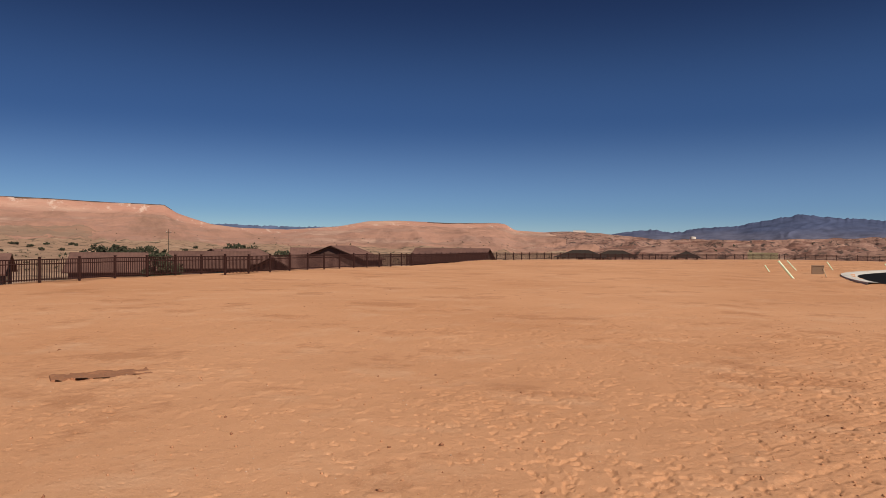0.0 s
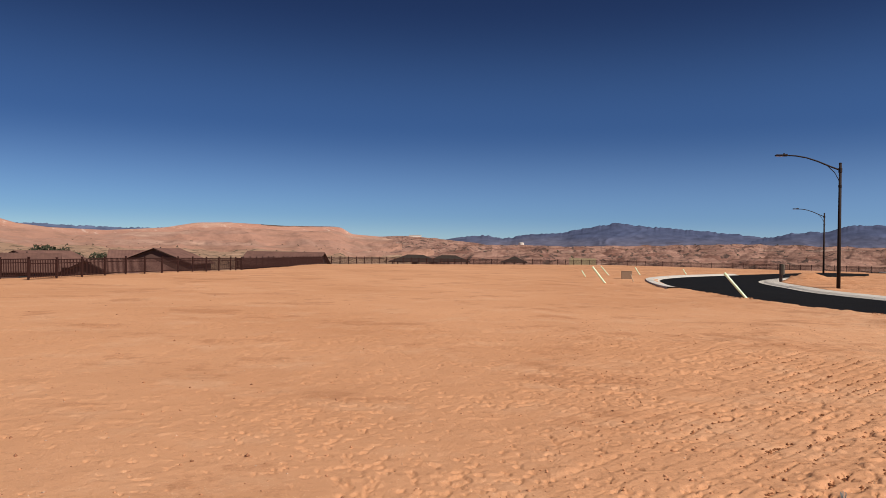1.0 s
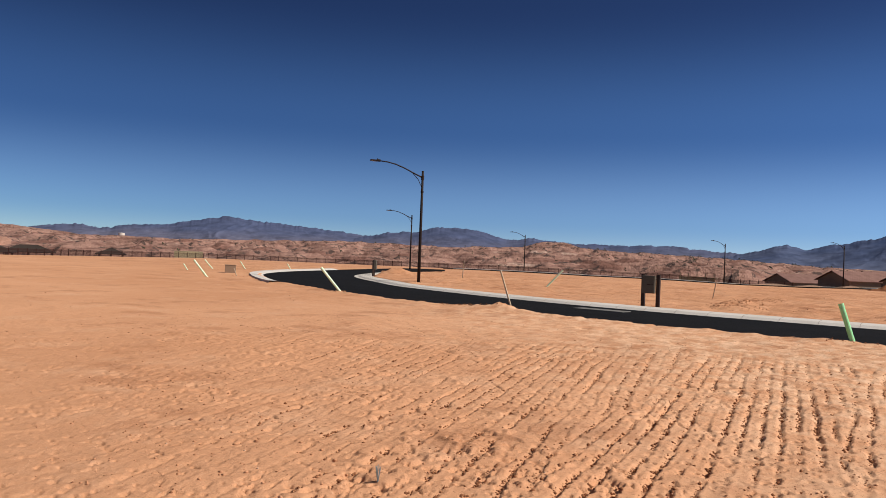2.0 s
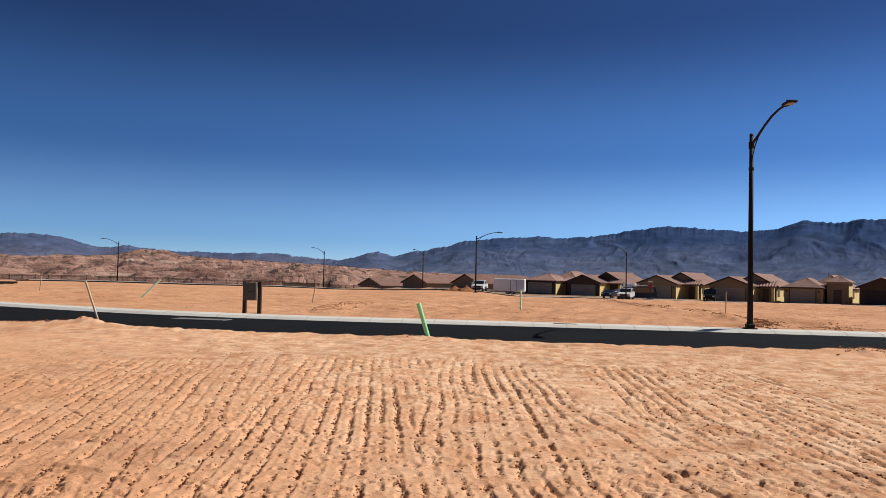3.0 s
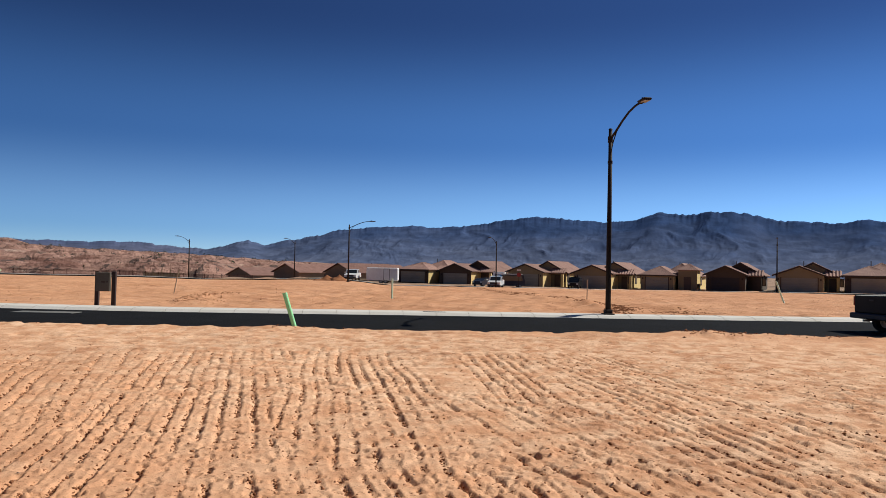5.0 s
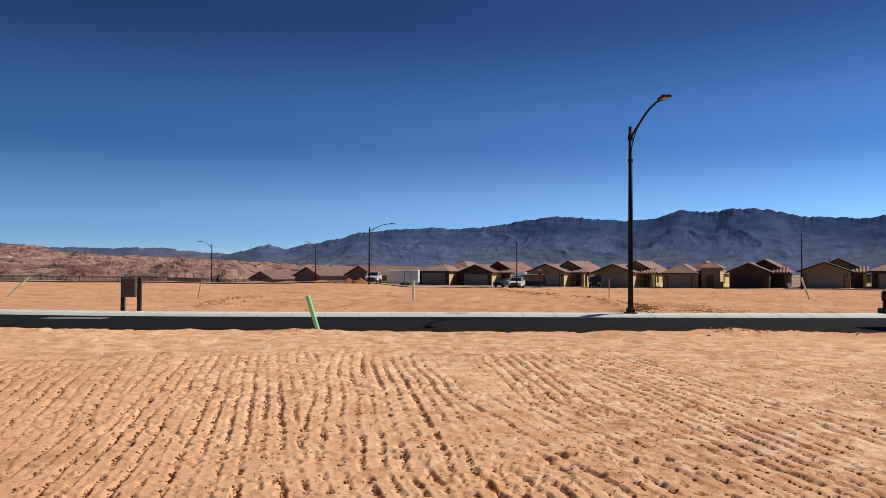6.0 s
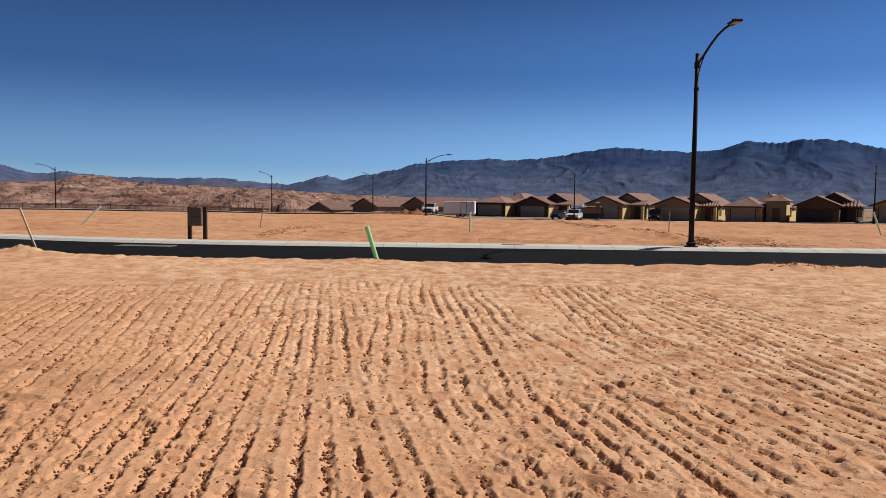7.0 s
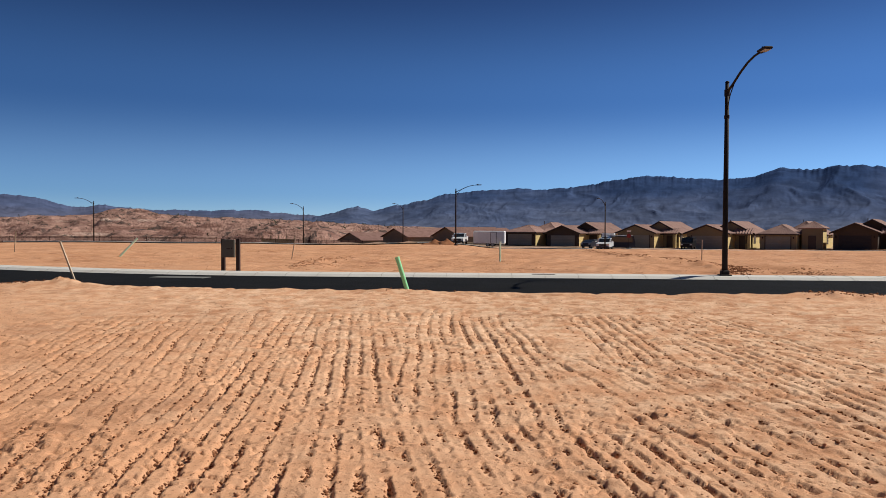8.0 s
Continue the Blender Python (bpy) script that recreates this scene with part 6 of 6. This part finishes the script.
# ---------------------------------------------------------------- loose dirt and small things
LUMP_CO = np.array([(1, 0, 0), (-1, 0, 0), (0, 1, 0), (0, -1, 0), (0, 0, 1), (0, 0, -1)], float)
LUMP_TRI = np.array([(0, 2, 4), (2, 1, 4), (1, 3, 4), (3, 0, 4), (2, 0, 5), (1, 2, 5), (3, 1, 5), (0, 3, 5)])


def clod_field(name, label, places, low, high, power, seed, mat):
    """Crumbs of dirt: many small faceted lumps in one mesh."""
    rng = np.random.default_rng(seed)
    places = np.asarray(places, float)
    n, k = len(places), len(LUMP_CO)
    z = ground_height(places[:, 0], places[:, 1])
    size = low + (high - low) * rng.random(n) ** power
    shape = LUMP_CO[None] * rng.uniform((0.7, 0.6, 0.45), (1.3, 1.2, 0.9), (n, 3))[:, None] * rng.uniform(0.75, 1.25, (n, k, 1)) * size[:, None, None]
    a = rng.uniform(0, 2 * np.pi, n)[:, None]
    x = shape[..., 0] * np.cos(a) - shape[..., 1] * np.sin(a) + places[:, :1]
    y = shape[..., 0] * np.sin(a) + shape[..., 1] * np.cos(a) + places[:, 1:]
    verts = np.stack([x, y, shape[..., 2] + (z + 0.25 * size)[:, None]], -1).reshape(-1, 3)
    tris = (LUMP_TRI[None] + (np.arange(n) * k)[:, None, None]).reshape(-1, 3)
    me = bpy.data.meshes.new(name)
    me.vertices.add(len(verts))
    me.vertices.foreach_set("co", verts.ravel().astype(np.float32))
    me.loops.add(tris.size)
    me.loops.foreach_set("vertex_index", tris.ravel().astype(np.int32))
    me.polygons.add(len(tris))
    me.polygons.foreach_set("loop_start", (np.arange(len(tris)) * 3).astype(np.int32))
    me.update(calc_edges=True)
    me.materials.append(mat)
    return tagged(new(name, me), label, "dirt", kind="stuff")


def strewn(seed, count, low, high, near, far, power):
    """Places between two bearings and two distances, thicker near by."""
    rng = np.random.default_rng(seed)
    a, r = np.radians(rng.uniform(low, high, count)), near + (far - near) * rng.random(count) ** power
    return np.stack([r * np.sin(a), r * np.cos(a)], 1)


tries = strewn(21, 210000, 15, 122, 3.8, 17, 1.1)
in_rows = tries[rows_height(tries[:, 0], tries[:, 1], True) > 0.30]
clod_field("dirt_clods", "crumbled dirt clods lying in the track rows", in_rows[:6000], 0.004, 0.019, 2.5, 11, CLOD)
# soil crumbs kept to the grooves; their dark colour also stands for groove shade
clod_field("dirt_clods", "dark crumbs of turned soil deepening the shade of the track rows", in_rows[6000:32000], 0.006, 0.024, 1.9, 19, CRUMB)
clod_field("dirt_clods", "small clods scattered over the track rows", strewn(22, 4000, 20, 122, 3.8, 18, 1.2), 0.004, 0.022, 4, 12, CLOD)
clod_field("dirt_clods", "small scattered clods on the smooth dirt", strewn(23, 2600, -36, 45, 4, 32, 1.4), 0.004, 0.022, 4, 13, CLOD)
clod_field("dirt_clods", "dark clods dotted about the smooth dirt", strewn(24, 420, -36, 60, 5, 34, 1.2), 0.006, 0.026, 3, 14, DAMP)
clod_field("pebbles", "small pale pebbles strewn over the dirt", strewn(25, 900, -36, 122, 4, 24, 1.4), 0.004, 0.013, 2, 15, PEBBLE)
clod_field("dirt_clods", "dark crumbs scattered over the tracked dirt and along the street", strewn(27, 4000, 24, 116, 4.2, 20.5, 0.8), 0.003, 0.015, 3.0, 22, CRUMB)
HEAPS = [(19.6, 17.1, 0.9), (20.1, 15.9, 0.8), (20.6, 6.6, 0.7), (22.0, -4.8, 0.9), (22.8, -6.4, 0.9), (20.3, 20.0, 0.9), (23.3, -8.3, 0.8), (19.2, 18.4, 0.9)]


rng = np.random.default_rng(31)
pick = np.array(HEAPS)[rng.integers(0, len(HEAPS), 2800)]
clod_field("dirt_heap", "lumpy dirt heaps along the edge of the street", pick[:, :2] + rng.normal(0, 1, (2800, 2)) * pick[:, 2:] * (0.4, 0.75), 0.008, 0.042, 3, 16, CRUMB)
f = rng.random((1100, 1)) ** 1.6
f = f + 0.05 * np.sin(f * 40)
WINDROW = spline([(66, 5.5), (54, 2.0), (44.5, -1.6), (37.2, -4.0), (31.5, -3.4)], 30)
pick = WINDROW[(rng.random(3400) ** 0.8 * (len(WINDROW) - 1)).astype(int)]
clod_field("dirt_heap", "churned windrow of dark clods in the lots across the street", pick + rng.normal(0, 0.28, (3400, 2)), 0.010, 0.055, 2.8, 17, CRUMB)
clod_field("dirt_heap", "churned dark clods beside the street lamp", np.array((33.5, -6.2)) + rng.normal(0, 1, (700, 2)) * (1.6, 0.9), 0.008, 0.04, 2.8, 20, CRUMB)
clod_field("dirt_clods", "dark clods strewn over the lots across the street", strewn(26, 3000, 52, 116, 31, 66, 1.3), 0.006, 0.036, 3.5, 21, CLOD)
clod_field("dirt_heap", "churned dirt beside the utility pedestal", np.array((30.5, 14.5)) + f * np.array((13.5, 4.5)) + rng.normal(0, 0.6, (1100, 2)), 0.012, 0.05, 3, 18, CLOD)


def mound(x, y, wide, tall, label, seed, mat=CLOD):
    """A heap of loose earth with an uneven outline."""
    bm = bmesh.new()
    bmesh.ops.create_grid(bm, x_segments=28, y_segments=28, size=1.0)
    p = np.array([v.co[:2] for v in bm.verts])
    d = np.hypot(p[:, 0], p[:, 1])
    h = np.clip(1 - d * (1 + 0.25 * lumps(p[:, 0], p[:, 1], 0.6, seed)), 0, None) ** 0.9 * tall + 0.06 * tall * rough(p[:, 0], p[:, 1], 0.3, 3, seed) * (d < 0.9)
    for v, q in zip(bm.verts, h):
        v.co = (v.co.x * wide, v.co.y * wide * 0.8, q - 0.3)
    ob = mesh_object("dirt_mound", bm, mat, True)
    ob.matrix_basis = pose(x, y, stand(x, y))
    return tagged(ob, label, "dirt mound", "dirt mounds")


mound(*polar(73.7, 101), 2.6, 1.0, "brown heap of earth by a street lamp", 3, CRUMB)
mound(*polar(74.6, 100), 2.4, 1.1, "brown heap of earth by a street lamp", 8, CRUMB)
for bearing, away, wide, tall in ((66.8, 118, 7, 0.75), (69.3, 120, 8, 0.7), (71.6, 118, 5, 0.7)):
    mound(*polar(bearing, away), wide, tall, "low pale earth mound in the graded lots", int(bearing * 3), SCRUB)
mound(*polar(39.3, 66), 2.6, 0.8, "small dirt hump beside the bend", 9, SAND)

# dug strip of dark soil
pit = bmesh.new()
bmesh.ops.create_grid(pit, x_segments=60, y_segments=20, size=1.0)
p = np.array([v.co[:2] for v in pit.verts])
rim = 1 - np.maximum(np.abs(p[:, 0]) ** 3, (np.abs(p[:, 1]) * (1.1 + 0.45 * rough(p[:, 0] * 3, p[:, 1] * 0 + 1, 0.5, 3, 7))) ** 2)
h = np.where(rim > 0, 0.004 + 0.014 * rough(p[:, 0] * 0.6, p[:, 1] * 0.2, 0.09, 3, 8).clip(-0.3, 1), -0.06)
for v, q in zip(pit.verts, h):
    v.co = (v.co.x * 0.60, v.co.y * 0.26, q)
ob = mesh_object("damp_soil", pit, DAMP)
ob.matrix_basis = pose(-4.36, 9.42, stand(-4.36, 9.42) + 0.015, 0, 0, 31)
tagged(ob, "ragged strip of dark turned soil on pale dirt", "soil patch")

# kerb inlet, joints and marks on the street
g = thing("drain_inlet", pose(28.35, 3.62, 0.068, 0, 0, -77), "dark iron drain inlet let into the kerb", "drain")
part("frame", box(-0.42, 0.42, -0.16, 0.16, -0.02, 0.012), STEEL, g)
for k in range(7):
    part("bar", box(-0.36 + k * 0.11, -0.31 + k * 0.11, -0.12, 0.12, 0.012, 0.022), CONCRETE, g)
pl = thing("road_patch", pose(23.4, 15.9, -0.003, 0, 0, 98), "thin pale dusty patch on black asphalt", "patch")
part("patch", box(-1.0, 1.0, -0.35, 0.35, -0.02, 0.012, 0.004), DUST, pl)
fl = thing("survey_marker", pose(4.10, 4.21, stand(4.10, 4.21)), "tiny pale whisker marker stuck in dirt", "marker")
rnd = random.Random(3)
for k in range(11):
    a, lean = rnd.uniform(0, 6.28), rnd.uniform(0.01, 0.03)
    part("bristle", tube([(0, 0, -0.02), (lean * math.cos(a), lean * math.sin(a), rnd.uniform(0.10, 0.13))], [0.0035, 0.002], 4), BRISTLE, fl)
